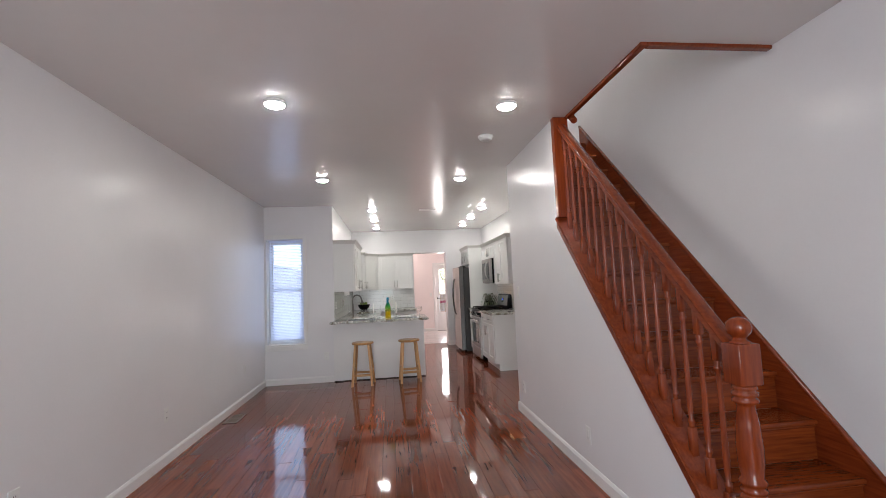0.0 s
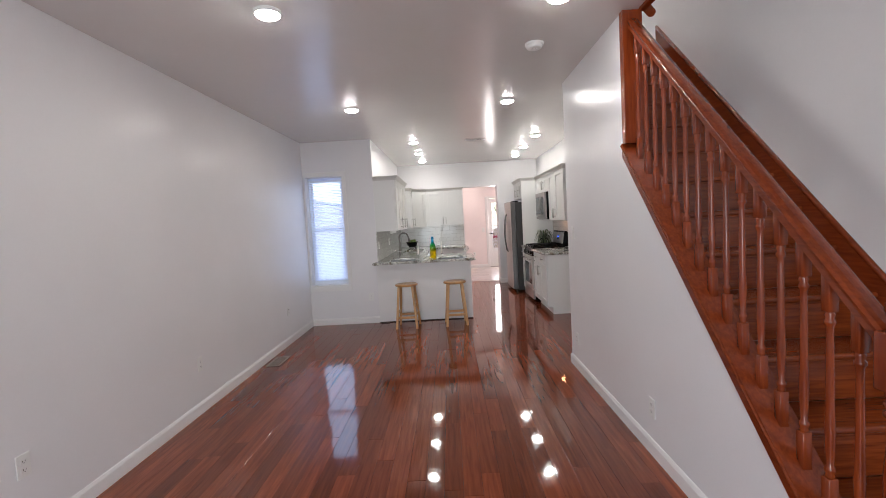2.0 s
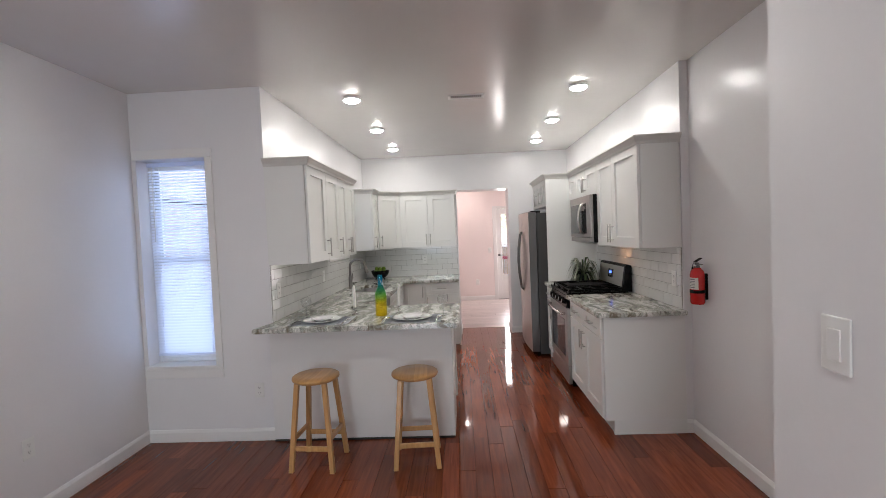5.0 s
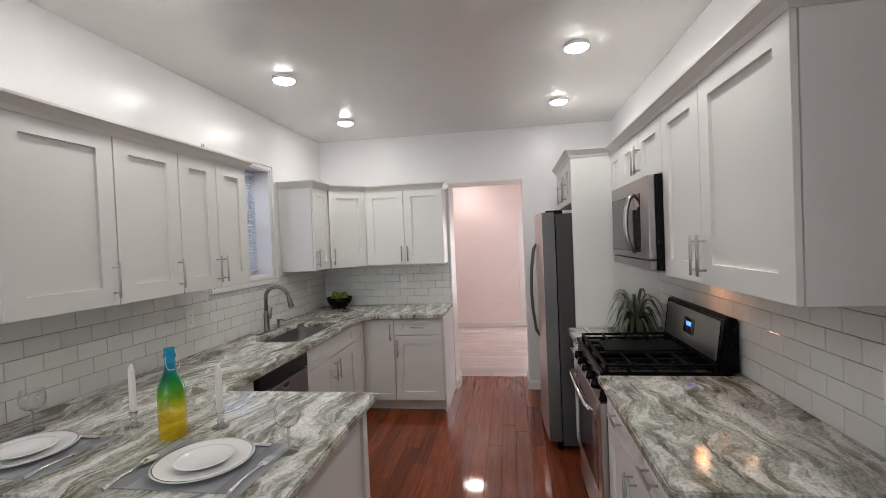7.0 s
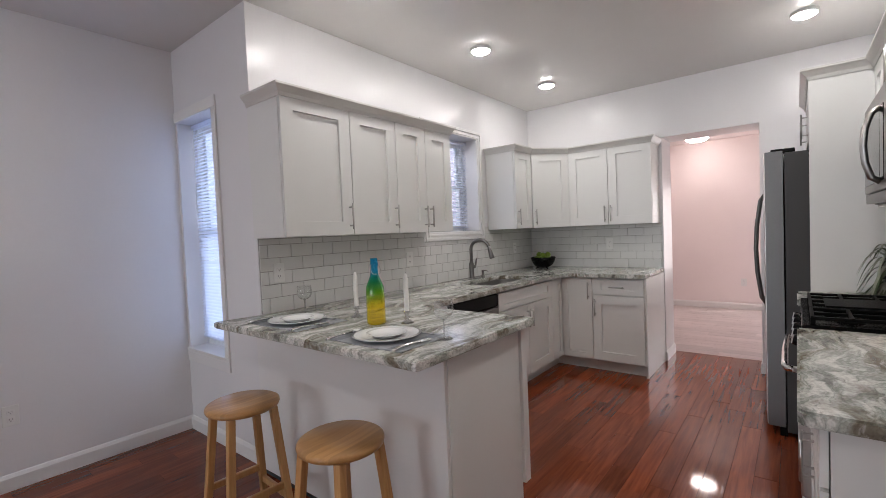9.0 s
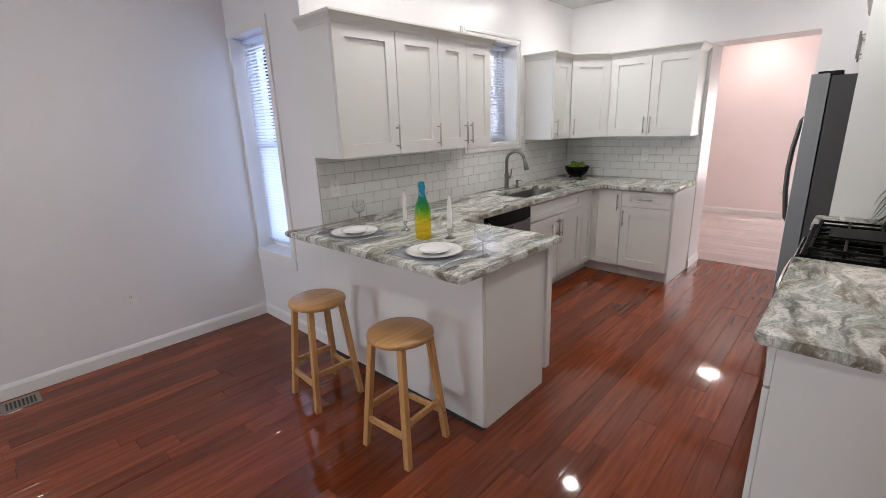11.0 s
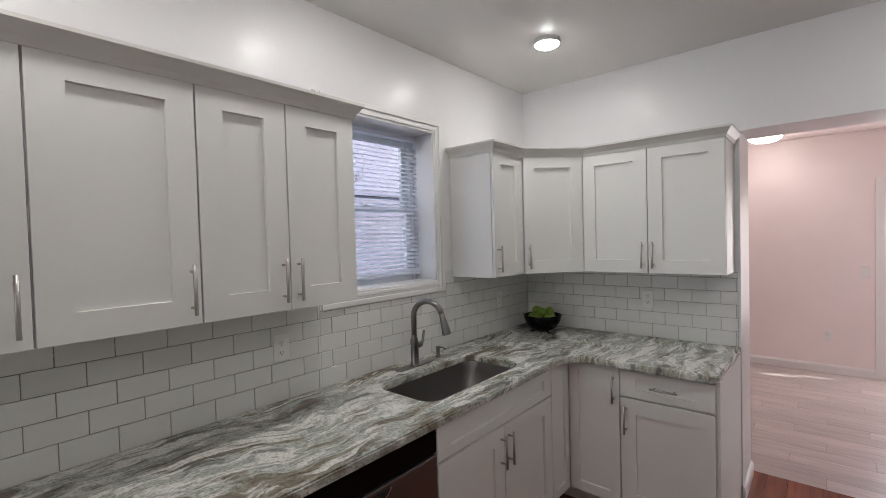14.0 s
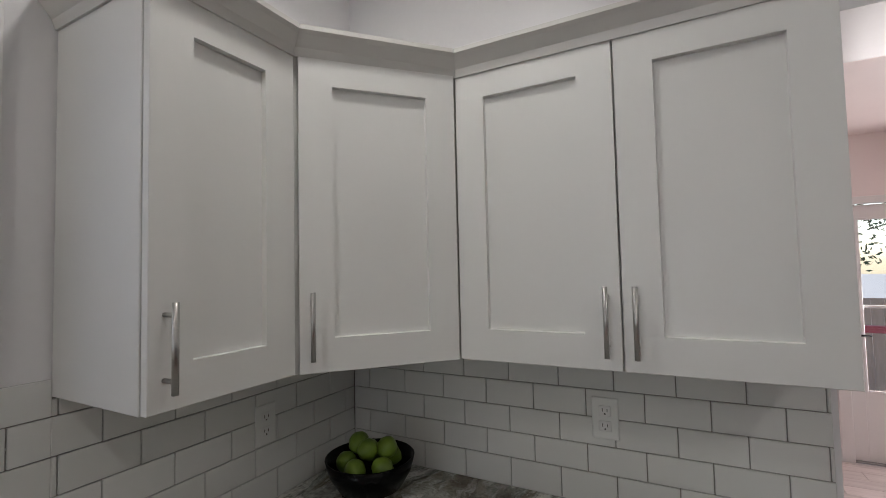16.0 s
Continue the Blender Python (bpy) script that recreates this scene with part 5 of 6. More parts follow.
t = thing("thermostat", pose(XL, 0.80, 1.565, 0, 0, 90), "round black thermostat on a white wall plate", "thermostat")
part("wall_plate", box(B(), -0.075, 0.075, -0.005, 0, -0.055, 0.055, 0.004, 2), M_PLASTIC, t)
part("dial", lathe(B(), [(0.040, -0.004), (0.042, 0.016), (0.040, 0.024), (0.036, 0.027), (0, 0.028)], 28, pose(0, 0, 0, 90, 0, 0)), M_DARKGLASS, t)
part("ring", lathe(B(), [(0.0425, 0.012), (0.0435, 0.016), (0.0425, 0.02)], 28, pose(0, 0, 0, 90, 0, 0)), M_DARKSTEEL, t)
t = thing("return_air_grille", pose(XL, 0.56, 2.33, 0, 0, 90), "white metal return air grille high on the wall", "vent")
part("frame", frame_ring(B(), -0.27, 0.27, -0.17, 0.17, 0.03, -0.012, 0.0), M_PLASTIC, t)
# Dark sheet flat on the wall, coloured as the shade inside the grille.
part("backing", box(B(), -0.24, 0.24, -0.002, 0, -0.14, 0.14), M_SLOT, t)
me = mesh_of("slat", box(B(), -0.24, 0.24, -0.0012, 0.0012, -0.009, 0.009), M_PLASTIC)
for k in range(18):
    piece("slat", me, t, pose(0, -0.008, -0.132 + 0.0155 * k, 35, 0, 0))
t = thing("floor_register", pose(-1.69, 4.14, 0.0), "brown metal floor register beside the wall", "vent")
# Near-black slab under the slats, coloured as the shaded duct below.
part("frame", box(B(), -0.075, 0.075, -0.17, 0.17, -0.006, 0.003, 0.002), M_SLOT, t)
bm = B()
for a in ((-0.078, -0.056, -0.172, 0.172), (0.056, 0.078, -0.172, 0.172), (-0.056, 0.056, -0.172, -0.15), (-0.056, 0.056, 0.15, 0.172), (-0.056, 0.056, -0.006, 0.006)):
    box(bm, *a, 0.002, 0.007, 0.001)
part("rim", bm, material("beige_metal", (0.22, 0.18, 0.145), 0.4, grain=0.05), t)
me = mesh_of("slat", box(B(), -0.056, 0.056, -0.004, 0.004, 0.002, 0.006), bpy.data.materials["beige_metal"])
for k in range(16):
    y = -0.138 + 0.0184 * k
    piece("slat", me, t, pose(0, y, 0))

# fire extinguisher
t = thing("fire_extinguisher", pose(XR - 0.062, 5.622, 0.985), "small red fire extinguisher hung on the wall", "fire extinguisher")
part("cylinder", lathe(B(), [(0.0, 0.0), (0.040, 0.001), (0.046, 0.012), (0.046, 0.20), (0.040, 0.228), (0.024, 0.245), (0.018, 0.252), (0.0, 0.252)], 24), M_RED, t)
bm = B()
n = 14
for k in range(n):
    a0, a1 = radians(120 + 130 * k / n), radians(120 + 130 * (k + 1) / n)
    v = [bm.verts.new((0.0467 * math.cos(a), 0.0467 * math.sin(a), z)) for a, z in ((a0, 0.105), (a1, 0.105), (a1, 0.185), (a0, 0.185))]
    bm.faces.new(v)
lab = part("label", bm, M_LABEL, t, "pale printed label")
bm = B()
for j, (za, zb) in enumerate(((0.170, 0.176), (0.158, 0.162), (0.148, 0.151), (0.138, 0.141), (0.128, 0.131), (0.116, 0.120))):
    for k in range(3, 11):
        a0, a1 = radians(120 + 130 * k / n), radians(120 + 130 * (k + 1) / n)
        v = [bm.verts.new((0.0472 * math.cos(a), 0.0472 * math.sin(a), z)) for a, z in ((a0, za), (a1, za), (a1, zb), (a0, zb))]
        bm.faces.new(v)
part("print", bm, M_INK, lab)
part("strap", lathe(B(), [(0.0475, 0.078), (0.0485, 0.080), (0.0485, 0.098), (0.0475, 0.10)], 24), M_BLACK, t, "black bracket strap")
part("bracket", box(B(), 0.044, 0.062, -0.02, 0.02, 0.03, 0.21, 0.003), M_BLACK, t)
bm = lathe(B(), [(0.017, 0.25), (0.018, 0.262), (0.014, 0.268), (0.014, 0.285), (0, 0.287)], 16)
part("valve", bm, M_DARKSTEEL, t)
bm = box(B(), -0.012, 0.012, -0.055, 0.03, 0.284, 0.290, 0.002)
bmesh.ops.rotate(bm, verts=bm.verts[:], cent=(0, 0.03, 0.287), matrix=Matrix.Rotation(radians(-22), 3, "X"))
part("lever", bm, M_BLACK, t)
part("handle", box(B(), -0.010, 0.010, -0.06, 0.02, 0.272, 0.279, 0.002), M_DARKSTEEL, t)
part("gauge", lathe(B(), [(0.0, 0.0), (0.016, 0.0), (0.016, 0.010), (0.0, 0.012)], 16, pose(-0.012, 0.0, 0.266, 0, -90, 0)), M_CHROME, t)
part("nozzle", tube(B(), [(0, 0.012, 0.272), (0, 0.045, 0.268), (0, 0.058, 0.24), (0, 0.06, 0.14)], 0.008, 8), M_BLACK, t)


# ---- stools ----
def stool(m):
    t = thing("bar_stool", m, "natural beech bar stool with a round seat", "stool", "bar stools at the peninsula")
    part("seat", lathe(B(), [(0.0, 0.582), (0.145, 0.582), (0.156, 0.588), (0.160, 0.597), (0.158, 0.607), (0.148, 0.613), (0.06, 0.608), (0.0, 0.606)], 36), M_SEAT, t)
    for sx in (-1, 1):
        for sy in (-1, 1):
            bm = box(B(), -0.016, 0.016, -0.016, 0.016, 0.0, 0.583, 0.004, 2)
            for v in bm.verts:
                q = v.co.z / 0.583
                v.co.x += sx * (0.142 * (1 - q) + 0.095 * q)
                v.co.y += sy * (0.142 * (1 - q) + 0.095 * q)
            part("leg", bm, M_STOOL, t)
    for s in (-1, 1):
        z1, z2 = 0.155, 0.215
        w1, w2 = 0.142 - 0.047 * z1 / 0.583, 0.142 - 0.047 * z2 / 0.583
        part("stretcher", box(B(), -w1 + 0.010, w1 - 0.010, s * w1 - 0.009, s * w1 + 0.009, z1 - 0.016, z1 + 0.016, 0.004, 2), M_STOOL, t)
        part("stretcher", box(B(), s * w2 - 0.009, s * w2 + 0.009, -w2 + 0.010, w2 - 0.010, z2 - 0.016, z2 + 0.016, 0.004, 2), M_STOOL, t)
    return t


s1 = stool(pose(0.335, 5.515, 0.0, 0, 0, 4))
copy_thing(s1, pose(-0.345, 5.495, 0.0, 0, 0, -4))


# ---- the laid table ----
def place_mat(x, y, rz):
    t = thing("place_mat", pose(x, y, CT, 0, 0, rz), "grey woven place mat on the granite worktop", "place mat", "place mats")
    part("cloth", box(B(), -0.22, 0.22, -0.15, 0.15, 0.0, 0.003, 0.001), M_MAT, t)
    for x0, x1 in ((-0.185, -0.14), (0.14, 0.185)):
        part("stripe", box(B(), x0, x1, -0.15, 0.15, 0.0031, 0.0036), M_MATDARK, t)
    return t


def plate(x, y):
    t = thing("dinner_plate", pose(x, y, CT + 0.004) @ Matrix.Diagonal((1.07, 1.07, 1, 1)), "white porcelain dinner plate with a silver rim", "plate", "dinner plates")
    part("dish", lathe(B(), [(0.0, 0.0), (0.085, 0.0), (0.090, 0.004), (0.134, 0.014), (0.137, 0.017), (0.133, 0.018), (0.092, 0.009), (0.084, 0.006), (0.0, 0.005)], 40), M_PLATE, t)
    part("rim_line", lathe(B(), [(0.1285, 0.0178), (0.1300, 0.0182), (0.1325, 0.0184), (0.1335, 0.0182)], 40), M_CHROME, t, "thin silver line")
    t2 = thing("small_bowl", pose(x, y, CT + 0.0095) @ Matrix.Diagonal((1.25, 1.25, 0.8, 1)), "small white porcelain bowl on the plate", "bowl", "small bowls")
    part("dish", lathe(B(), [(0.0, 0.0), (0.046, 0.0), (0.050, 0.003), (0.060, 0.015), (0.069, 0.019), (0.069, 0.021), (0.059, 0.018), (0.048, 0.006), (0.0, 0.005)], 32), M_PLATE, t2)
    return t


def cutlery(kind, x, y, rz, z=CT + 0.005):
    t = thing(kind, pose(x, y, z, 0, 0, rz) @ Matrix.Diagonal((1.25, 1.06, 1.5, 1)), {"fork": "polished steel fork beside the plate", "knife": "polished steel table knife beside the plate", "spoon": "polished steel spoon beside the plate"}[kind], kind, kind + "s")
    bm = B()
    if kind == "fork":
        tube(bm, [(0, -0.095, 0.001), (0, -0.05, 0.005), (0, 0.02, 0.004), (0, 0.045, 0.004)], [0.0055, 0.004, 0.0028, 0.004], 8)
        box(bm, -0.011, 0.011, 0.042, 0.062, 0.002, 0.0045, 0.001)
        for k in range(4):
            box(bm, -0.011 + 0.0063 * k, -0.008 + 0.0063 * k, 0.06, 0.098, 0.002, 0.0042, 0.0006)
    elif kind == "knife":
        tube(bm, [(0, -0.11, 0.002), (0, -0.06, 0.004), (0, 0.0, 0.003)], [0.006, 0.0048, 0.004], 8)
        box(bm, -0.007, 0.008, 0.0, 0.11, 0.001, 0.0028, 0.001)
    else:
        tube(bm, [(0, -0.09, 0.001), (0, -0.04, 0.005), (0, 0.04, 0.004)], [0.0055, 0.004, 0.003], 8)
        lathe(bm, [(0.0, 0.0), (0.5, 0.12), (0.9, 0.45), (1.0, 0.6), (0.92, 0.6), (0.5, 0.22), (0.0, 0.1)], 18, pose(0, 0.062, 0.001) @ Matrix.Diagonal((0.019, 0.030, 0.009, 1)))
    part("body", bm, M_SILVER, t)
    return t


for x, y in ((-0.385, 5.825), (0.300, 5.805)):
    place_mat(x, y, 0)
    plate(x, y)
    cutlery("fork", x + 0.195, y - 0.055, -3)
    cutlery("spoon", x - 0.188, y - 0.07, -1)
    cutlery("knife", x + 0.035, y + 0.132, -93)


def wine_glass(x, y):
    t = thing("wine_glass", pose(x, y, CT), "clear stemmed wine glass on the worktop", "glass", "wine glasses")
    part("foot", lathe(B(), [(0.0, 0.0), (0.034, 0.0), (0.034, 0.002), (0.010, 0.006), (0.0, 0.007)], 24), M_CRYSTAL, t)
    part("stem", lathe(B(), [(0.0042, 0.006), (0.0036, 0.04), (0.0042, 0.076), (0.010, 0.082)], 12), M_CRYSTAL, t)
    part("bowl", lathe(B(), [(0.0, 0.081), (0.020, 0.085), (0.035, 0.098), (0.042, 0.118), (0.041, 0.140), (0.037, 0.160), (0.0366, 0.1605), (0.0362, 0.160)], 28), M_CLEAR, t)
    return t


wine_glass(-0.570, 6.0)
wine_glass(0.530, 5.905)


def candle(x, y):
    t = thing("candlestick", pose(x, y, CT), "white taper candle in a clear glass holder", "candle", "candlesticks")
    part("holder", lathe(B(), [(0.0, 0.0), (0.032, 0.0), (0.033, 0.004), (0.022, 0.010), (0.010, 0.018), (0.013, 0.028), (0.008, 0.036), (0.014, 0.046), (0.016, 0.060), (0.0125, 0.060), (0.0115, 0.05), (0.0, 0.05)], 24), M_CRYSTAL, t)
    c = part("candle", lathe(B(), [(0.0, 0.051), (0.0112, 0.051), (0.0125, 0.07), (0.0118, 0.215), (0.0095, 0.226), (0.0045, 0.24), (0.0, 0.243)], 18), M_WAX, t, "white wax taper")
    part("wick", tube(B(), [(0, 0, 0.242), (0.001, 0, 0.250)], 0.0008, 5), M_SLOT, c)
    return t


candle(-0.195, 6.065)
candle(0.165, 6.075)
t = thing("glass_bottle", pose(0.036, 5.992, CT) @ Matrix.Diagonal((1.14, 1.14, 1.03, 1)), "tall glass bottle shading from yellow through green to blue", "bottle")
part("body", lathe(B(), [(0.0, 0.004), (0.034, 0.0), (0.039, 0.004), (0.040, 0.012), (0.040, 0.155), (0.037, 0.180), (0.028, 0.205), (0.019, 0.228), (0.0165, 0.245), (0.0155, 0.275), (0.018, 0.278), (0.018, 0.290), (0.0155, 0.293), (0.0155, 0.312)], 32), bottle_glass(0.0, 0.31), t)
for s in (-1, 1):
    part("bail_wire", tube(B(), [(0, 0.018 * s, 0.284), (0.006, 0.026 * s, 0.272), (0.012, 0.028 * s, 0.252), (0.016, 0.022 * s, 0.240), (0.020, 0.006 * s, 0.238)], 0.0013, 6), M_STEEL, t, "thin steel wire of the stopper")

# bowl of limes
t = thing("fruit_bowl", pose(-0.520, 8.985, CT), "black bowl on the corner of the worktop", "bowl")
bm = lathe(B(), [(0.0, 0.006), (0.05, 0.008), (0.095, 0.035), (0.123, 0.080), (0.134, 0.122), (0.129, 0.123), (0.116, 0.082), (0.088, 0.044), (0.045, 0.018), (0.0, 0.016)], 32)
part("bowl", bm, M_BLACK, t)
for k in range(3):
    a = radians(90 + 120 * k)
    part("foot", tube(B(), [(0.045 * math.cos(a), 0.045 * math.sin(a), 0.014), (0.075 * math.cos(a), 0.075 * math.sin(a), 0.004), (0.085 * math.cos(a), 0.085 * math.sin(a), 0.006)], 0.006, 6), M_BLACK, t)
lime_me = mesh_of("lime", lathe(B(), [(0.0, -0.036), (0.006, -0.034), (0.018, -0.028), (0.029, -0.012), (0.031, 0.0), (0.029, 0.012), (0.018, 0.027), (0.007, 0.034), (0.0, 0.037)], 20), M_LIME)
for k, (dx, dy, dz) in enumerate(((-0.062, -0.035, 0.104), (0.002, -0.074, 0.106), (0.066, -0.028, 0.106), (0.034, 0.058, 0.108), (-0.04, 0.055, 0.108), (0.0, -0.008, 0.142), (-0.052, 0.012, 0.148), (0.048, 0.02, 0.146))):
    ob = new("lime", lime_me)
    ob.matrix_basis = pose(-0.520 + dx, 8.985 + dy, CT + dz, 60 + 25 * k, 20 * k, 50 * k)
    tagged(ob, "ripe green lime in the black bowl", "lime", "limes in the bowl")

# potted plant by the range
t = thing("potted_plant", pose(2.08, 7.69, CT), "striped spider plant in a dark pot", "plant")
part("pot", lathe(B(), [(0.0, 0.0), (0.055, 0.0), (0.06, 0.01), (0.085, 0.09), (0.088, 0.12), (0.080, 0.12), (0.075, 0.10), (0.0, 0.10)], 24), M_POT, t)
random.seed(7)
for k in range(84):
    a = random.uniform(0, 2 * math.pi)
    n = random.uniform(0.18, 0.30)
    lift = random.uniform(0.25, 1.0)
    w = random.uniform(0.007, 0.0125)
    bm = B()
    rows = []
    for i in range(9):
        s = i / 8
        r = 0.02 + n * s * (0.55 + 0.45 * (1 - lift))
        z = 0.10 + n * (lift * 2.1 * s - 2.2 * s * s * (0.75 + 0.45 * (1 - lift)))
        ww = w * math.sin(math.pi * (0.12 + 0.86 * s)) + 0.0008
        p = Vector((r * math.cos(a), r * math.sin(a), max(z, 0.008)))
        q = Vector((-math.sin(a), math.cos(a), 0)) * ww
        rows.append([bm.verts.new(p - q + Vector((0, 0, 0.25 * ww))), bm.verts.new(p), bm.verts.new(p + q + Vector((0, 0, 0.25 * ww)))])
    for u, v in zip(rows, rows[1:]):
        for j in range(2):
            f = bm.faces.new((u[j], u[j + 1], v[j + 1], v[j]))
            f.smooth = True
    bmesh.ops.solidify(bm, geom=bm.faces[:], thickness=0.0008)
    part("leaf", bm, M_LEAFPALE if k % 2 == 0 else M_LEAF, t)


# ---- outside ----
bm = box(B(), -60, 60, -60, 90, -0.6, -0.3)
structure("ground", bm, M_GROUND, "grey concrete yard between the houses", "ground")
t = thing("neighbour_house", pose(-3.3, 2.3, -0.3), "pale-sided neighbouring house across the alley", "house")
part("wall", box(B(), -4.0, 0, 0, 5.6, 0, 5.4), M_SIDING, t)
me = mesh_of("siding_board", box(B(), 0.0, 0.016, 0, 5.6, 0, 0.15, 0.003), M_SIDING)
for k in range(34):
    piece("siding_board", me, t, pose(0.0, 0, 0.1 + 0.155 * k, 0, 4, 0))
w = part("window", frame_ring(B(), 0, 0.9, 0, 1.3, 0.07, -0.03, 0.03), M_VINYL, t)
w.matrix_basis = pose(0.035, 4.0, 1.5, 0, 0, 90)
part("pane", box(B(), 0.07, 0.83, -0.005, 0.005, 0.07, 1.23), M_DARKGLASS, w)
part("roof", box(B(), -4.3, 0.25, -0.2, 5.8, 5.4, 5.55), M_DARKSTEEL, t)
t = thing("garden_wall", pose(-3.3, 7.92, -0.3), "rough grey stuccoed garden wall beyond the window", "wall")
part("wall", box(B(), -0.3, 0, 0, 9.0, 0, 2.45, 0.01), M_STUCCO, t)
part("coping", box(B(), -0.34, 0.04, -0.03, 9.03, 2.45, 2.51, 0.01), M_STUCCO, t)


def bare_tree(x, y, seed):
    random.seed(seed)
    t = thing("bare_tree", pose(x, y, -0.3), "bare leafless tree behind the garden wall", "tree")
    segs = []

    def grow(p, d, n, r, depth):
        pts, rad = [p], [r]
        for i in range(4):
            d = (d + Vector((random.uniform(-0.25, 0.25), random.uniform(-0.25, 0.25), random.uniform(-0.05, 0.2)))).normalized()
            p = p + d * n / 4
            pts.append(p)
            rad.append(r * (1 - 0.1 * (i + 1)))
        segs.append((depth, pts, rad))
        if depth < 4:
            for k in range(3 if depth else 5):
                a = random.uniform(0, 2 * math.pi)
                nd = (d + 0.9 * Vector((math.cos(a), math.sin(a), random.uniform(-0.2, 0.5)))).normalized()
                grow(pts[random.choice((2, 3, 4))], nd, n * random.uniform(0.55, 0.8), r * 0.5, depth + 1)

    grow(Vector((0, 0, 0)), Vector((0, 0, 1)), 2.4, 0.13, 0)
    bm = B()
    bt = B()
    for depth, pts, rad in segs:
        tube(bt if depth == 0 else bm, pts, rad, 6)
    part("trunk", bt, M_BARK, t)
    part("branches", bm, M_BARK, t)
    return t


bare_tree(-5.6, 9.6, 3)
t = thing("row_house", pose(-11.0, 1.0, -0.3), "pale grey row house beyond the garden wall", "house")
part("wall", box(B(), -6.0, 0, 0, 24.0, 0, 9.0), M_STUCCO, t)
part("roof", box(B(), -6.3, 0.3, -0.3, 24.3, 9.0, 9.2), M_DARKSTEEL, t)
for zz in (1.2,):
    for k in range(9):
        w = part("window", frame_ring(B(), 0, 1.0, 0, 1.6, 0.08, -0.03, 0.05), M_VINYL, t)
        w.matrix_basis = pose(0.0, 1.2 + 2.6 * k, zz, 0, 0, 90)
        part("pane", box(B(), 0.08, 0.92, -0.01, 0.0, 0.08, 1.52), M_DARKGLASS, w)
# unseen upstands on the roof edge, added to keep sun off the alley
structure("wall_parapet_west", box(B(), XK - 0.27, XK, YW, YB2, ZC + 0.23, 3.2), M_STUCCO, "unseen stuccoed upstand added to shade the alley", "wall")
structure("wall_parapet_window", box(B(), XL - 0.25, XK - 0.27, YW, YW + 0.25, ZC + 0.23, 3.2), M_STUCCO, "unseen stuccoed upstand added to shade the alley", "wall")
# yard behind the back door
t = thing("fence", pose(-1.5, 16.4, -0.3), "tan wooden board fence at the end of the yard", "fence")
me = mesh_of("board", box(B(), 0, 0.135, 0, 0.02, 0, 1.35, 0.004), M_FENCE)
for k in range(56):
    piece("board", me, t, pose(0.14 * k, 0, 0))
for z in (0.35, 1.05):
    part("rail", box(B(), 0, 7.84, 0.02, 0.06, z, z + 0.09), M_FENCE, t)
t = thing("deck_rail", pose(1.3, 14.6, -0.3), "red painted rail outside the back door", "rail")
part("beam", box(B(), 0, 2.6, 0, 0.09, 1.07, 1.15, 0.006), M_REDPAINT, t)
for x in (0.05, 1.3, 2.5):
    part("post", box(B(), x, x + 0.09, 0, 0.09, 0, 1.07, 0.006), M_REDPAINT, t)
# Unseen block, sized to cut the sun patch on the back room's floor.
t = thing("rear_wing", pose(4.2, 13.9, -0.3), "unseen stuccoed block added to trim the sun through the back door", "house")
part("wall", box(B(), 0, 4.0, 0, 6.0, 0, 5.30), M_STUCCO, t)
part("roof", box(B(), -0.1, 4.1, -0.02, 6.1, 5.30, 5.40), M_DARKSTEEL, t)
random.seed(11)
t = thing("shrub", pose(3.0, 19.5, -0.3), "leafy green shrub behind the fence", "shrub")
part("trunk", tube(B(), [(0, 0, 0), (0.05, 0, 0.9), (0.0, 0.05, 1.9)], [0.06, 0.045, 0.03], 8), M_BARK, t)
bm = B()
for k in range(600):
    v = Vector((random.gauss(0, 1), random.gauss(0, 1), random.gauss(0, 1))).normalized() * random.uniform(0.35, 1.0) ** 0.5
    p = Vector((v.x * 1.1, v.y * 0.8, 2.5 + v.z * 0.9)) + Vector((random.uniform(-0.15, 0.15), 0, random.uniform(-0.15, 0.15)))
    u = Vector((random.gauss(0, 1), random.gauss(0, 1), random.gauss(0, 1))).normalized() * 0.055
    w = u.orthogonal().normalized() * 0.028
    bm.faces.new([bm.verts.new(p - u), bm.verts.new(p + w), bm.verts.new(p + u), bm.verts.new(p - w)])
part("leaves", bm, M_GREEN, t)


# ---- tiles and planks ----
def tiled(parent, a0, a1, zt, m, phase, breaks=()):
    """Running-bond wall tiles in the local x-z plane, looking to -y, from a0 to a1, up to zt(x)."""
    L, Hh, J = 0.1555, 0.0787, 0.0024
    full = mesh_of("tile", box(B(), 0, L - J, -0.0075, 0, 0, Hh - J, 0.0014), M_TILE)
    cut = {}
    for row in range(6):
        z0 = 0.926 + Hh * row
        k = 0
        x = a0 - L + (phase + (L / 2 if row % 2 else 0)) % L
        while x < a1:
            cuts = [max(x, a0)] + [c for c in breaks if x < c < x + L - J] + [min(x + L - J, a1)]
            for xa, xb in zip(cuts, cuts[1:]):
                top = min(zt((xa + xb) / 2), z0 + Hh - J)
                bot = CT + 0.001 if row == 0 else z0
                if xb - xa < 0.006 or top - bot < 0.010:
                    continue
                if xb - xa > L - J - 1e-4 and abs(top - bot - Hh + J) < 1e-4:
                    me = full
                else:
                    key = (round(xb - xa, 3), round(top - bot, 3))
                    if key not in cut:
                        cut[key] = mesh_of("tile", box(B(), 0, xb - xa, -0.0075, 0, 0, top - bot, 0.0014), M_TILE)
                    me = cut[key]
                piece("tile", me, parent, m @ pose(xa, 0, bot))
            x += L


def top_west(y):
    return 1.272 if 7.318 < y < 8.222 else (1.392 if 8.222 < y < 8.304 else 1.353)


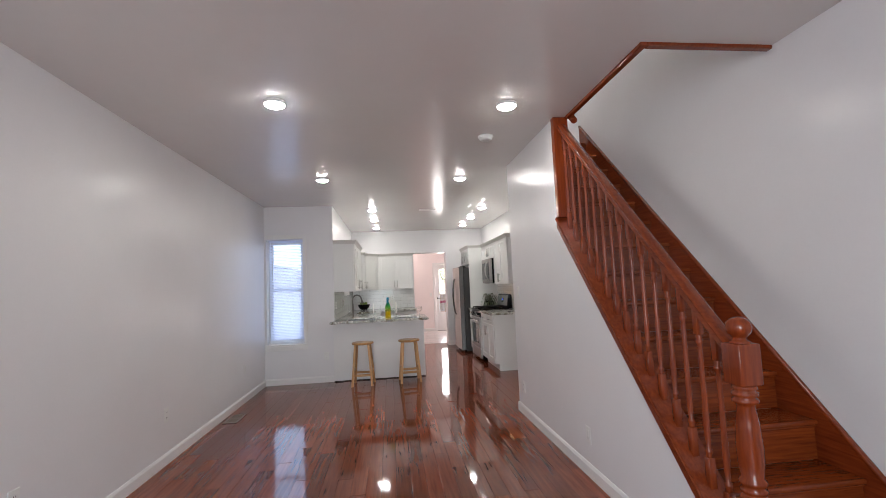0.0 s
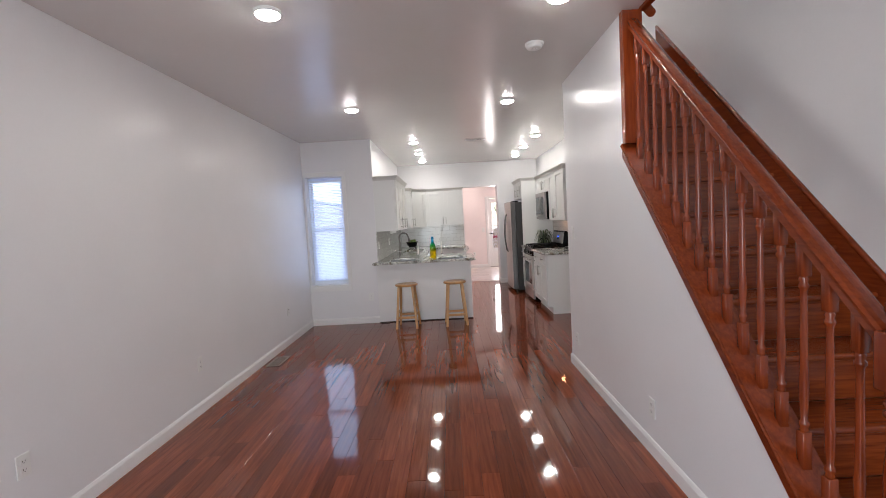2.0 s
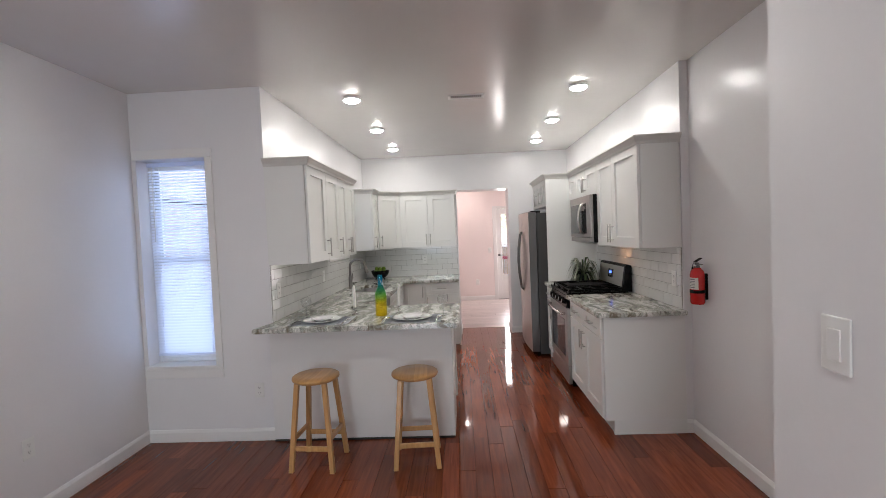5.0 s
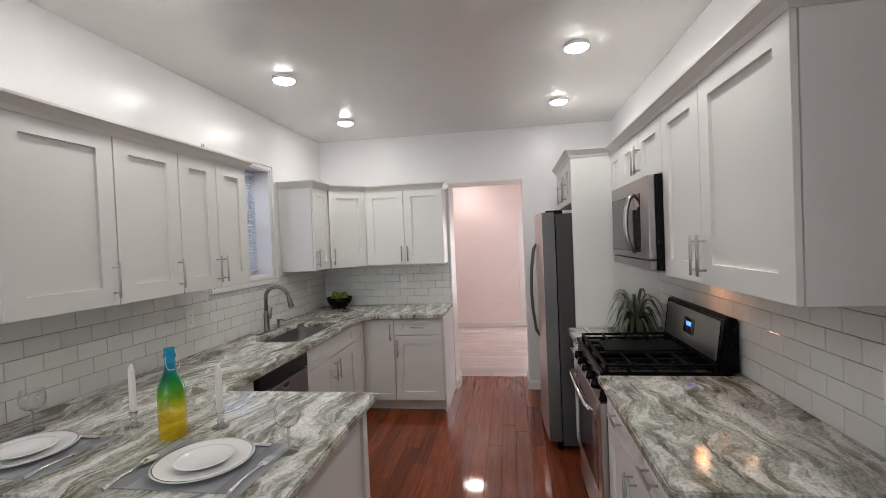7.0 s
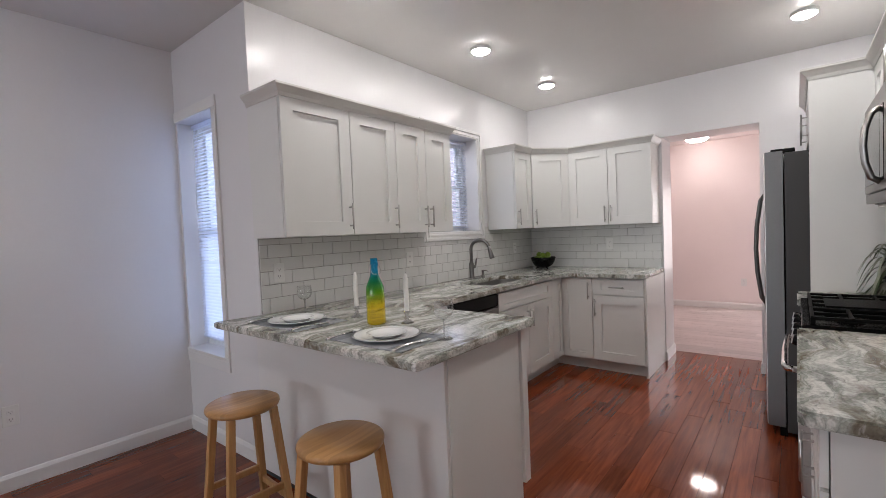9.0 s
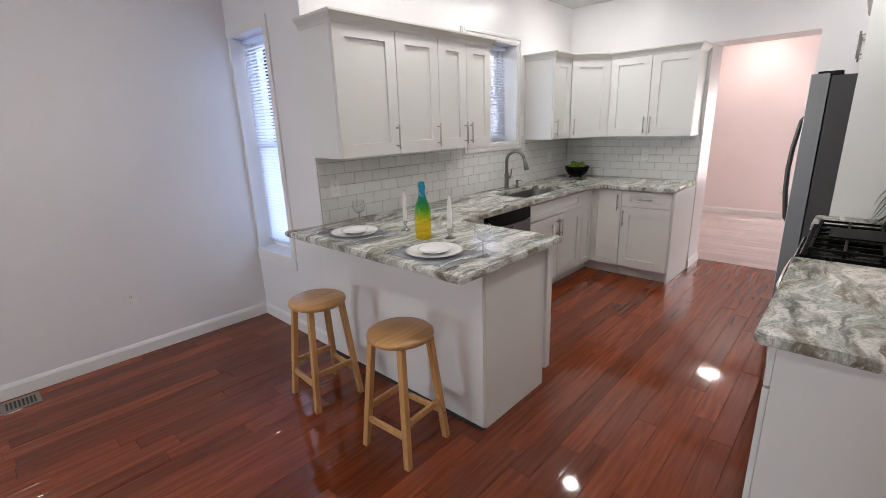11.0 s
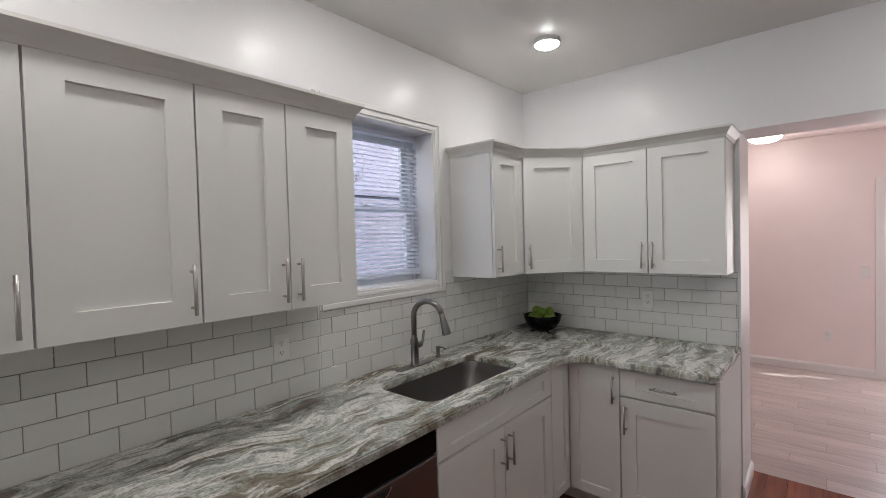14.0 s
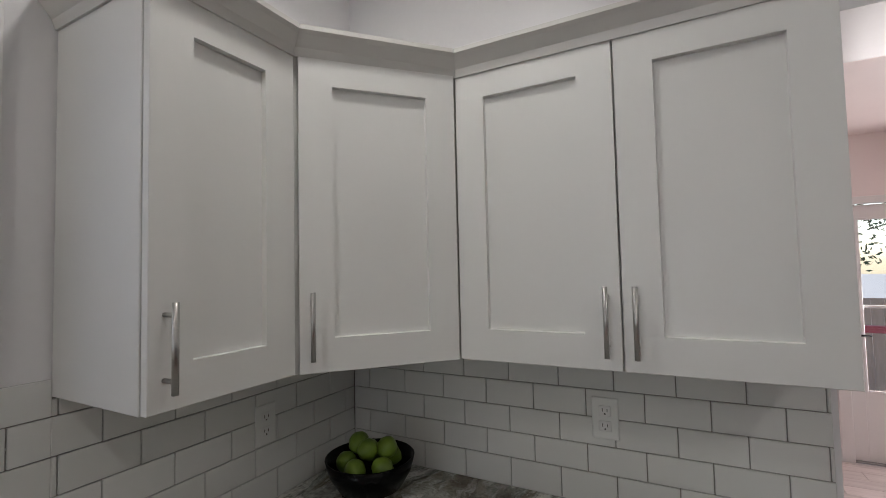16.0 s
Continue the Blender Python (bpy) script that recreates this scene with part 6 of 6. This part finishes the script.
bs = structure("wall_tiles_west", box(B(), XK, XK + 0.003, YW + 0.005, YB, CT, 1.274), M_GROUT, "white subway tile backsplash along the sink wall", "backsplash")
part("upper_grout", box(B(), XK, XK + 0.003, YW + 0.005, 7.318, 1.28, 1.355), M_GROUT, bs)
part("upper_grout", box(B(), XK, XK + 0.003, 8.222, YB, 1.28, 1.355), M_GROUT, bs)
tiled(bs, YW + 0.006, YB - 0.012, top_west, pose(XK + 0.003, 0, 0, 0, 0, 90), 0.05, (7.318, 8.222, 8.304))
bs = structure("wall_tiles_back", box(B(), XK + 0.012, 0.626, YB - 0.003, YB, CT, 1.355), M_GROUT, "white subway tile backsplash beside the doorway", "backsplash")
tiled(bs, XK + 0.012, 0.626, lambda x: 1.353, pose(0, YB - 0.003, 0), 0.148)
bs = structure("wall_tiles_east", box(B(), XKR - 0.003, XKR, 5.835, 7.866, CT, 1.37), M_GROUT, "white subway tile backsplash behind the range", "backsplash")
tiled(bs, -7.866, -5.835, lambda x: 1.368, pose(XKR - 0.003, 0, 0, 0, 0, -90), 0.03)

# plank floor: those of the middle as single planks, the rest joined
random.seed(5)
PW = 0.106
near, far = [], []
row = 0
x = XL
while x < XR:
    x1 = min(x + PW, XR)
    y = YF + random.uniform(-1.0, 0)
    while y < 9.66:
        n = random.choice((0.55, 0.8, 1.05, 1.3, 1.6, 1.9))
        y0, y1 = max(y, YF), min(y + n, 9.66)
        if y1 - y0 > 0.05:
            (near if 0.2 < (y0 + y1) / 2 < 7.6 and -1.2 < x < 1.5 else far).append((x, x1, y0, y1))
        y += n
    x = x1
plank_me = {}
for x0, x1, y0, y1 in near[:300]:
    key = (round(x1 - x0, 4), round(y1 - y0, 3))
    if key not in plank_me:
        plank_me[key] = mesh_of("plank", box(B(), 0.0004, x1 - x0 - 0.0004, 0.0005, y1 - y0 - 0.0005, -0.018, 0.0, 0.0009), M_PLANK)
    piece("plank", plank_me[key], floor, pose(x0, y0, random.uniform(-0.0003, 0.0), random.uniform(-0.08, 0.08), random.uniform(-0.45, 0.45), 0))
verts, faces = [], []
for x0, x1, y0, y1 in far + near[300:]:
    b = len(verts)
    c = 0.0010
    e = random.uniform(-0.0004, 0.0004)
    verts += [(x0 + 0.0004, y0 + 0.0005, -0.018), (x1 - 0.0004, y0 + 0.0005, -0.018), (x1 - 0.0004, y1 - 0.0005, -0.018), (x0 + 0.0004, y1 - 0.0005, -0.018),
              (x0 + 0.0004, y0 + 0.0005, -c), (x1 - 0.0004, y0 + 0.0005, -c), (x1 - 0.0004, y1 - 0.0005, -c), (x0 + 0.0004, y1 - 0.0005, -c),
              (x0 + c, y0 + c, e), (x1 - c, y0 + c, -e), (x1 - c, y1 - c, -e), (x0 + c, y1 - c, e)]
    for s in (0, 4):
        for k in range(4):
            j = (k + 1) % 4
            faces.append((b + s + k, b + s + j, b + s + 4 + j, b + s + 4 + k))
    faces.append((b + 8, b + 9, b + 10, b + 11))
me = bpy.data.meshes.new("planks")
me.from_pydata(verts, [], faces)
me.materials.append(M_PLANKS)
rest = new("planks", me)
rest.parent = floor
tagged(rest, kind="stuff")

# wood-look floor tiles of the back room
tiles_floor = structure("floor_back_room", box(B(), XK, XR, 9.66, YFAR, -0.02, -0.004), M_GROUT, "pale grey wood-look plank tiles in the back room", "floor")
y = 9.662
row = 0
while y < YFAR:
    y1 = min(y + 0.150, YFAR)
    x = XK - (0.0, 0.45, 0.2, 0.65)[row % 4]
    while x < XR:
        xa, xb = max(x, XK), min(x + 0.90, XR)
        if xb - xa > 0.02:
            piece("floor_tile", mesh_of("floor_tile", box(B(), 0.001, xb - xa - 0.001, 0.001, y1 - y - 0.001, -0.006, 0.0, 0.0012), M_FLOORTILE), tiles_floor, pose(xa, y, 0.0))
        x += 0.90
    y += 0.150
    row += 1
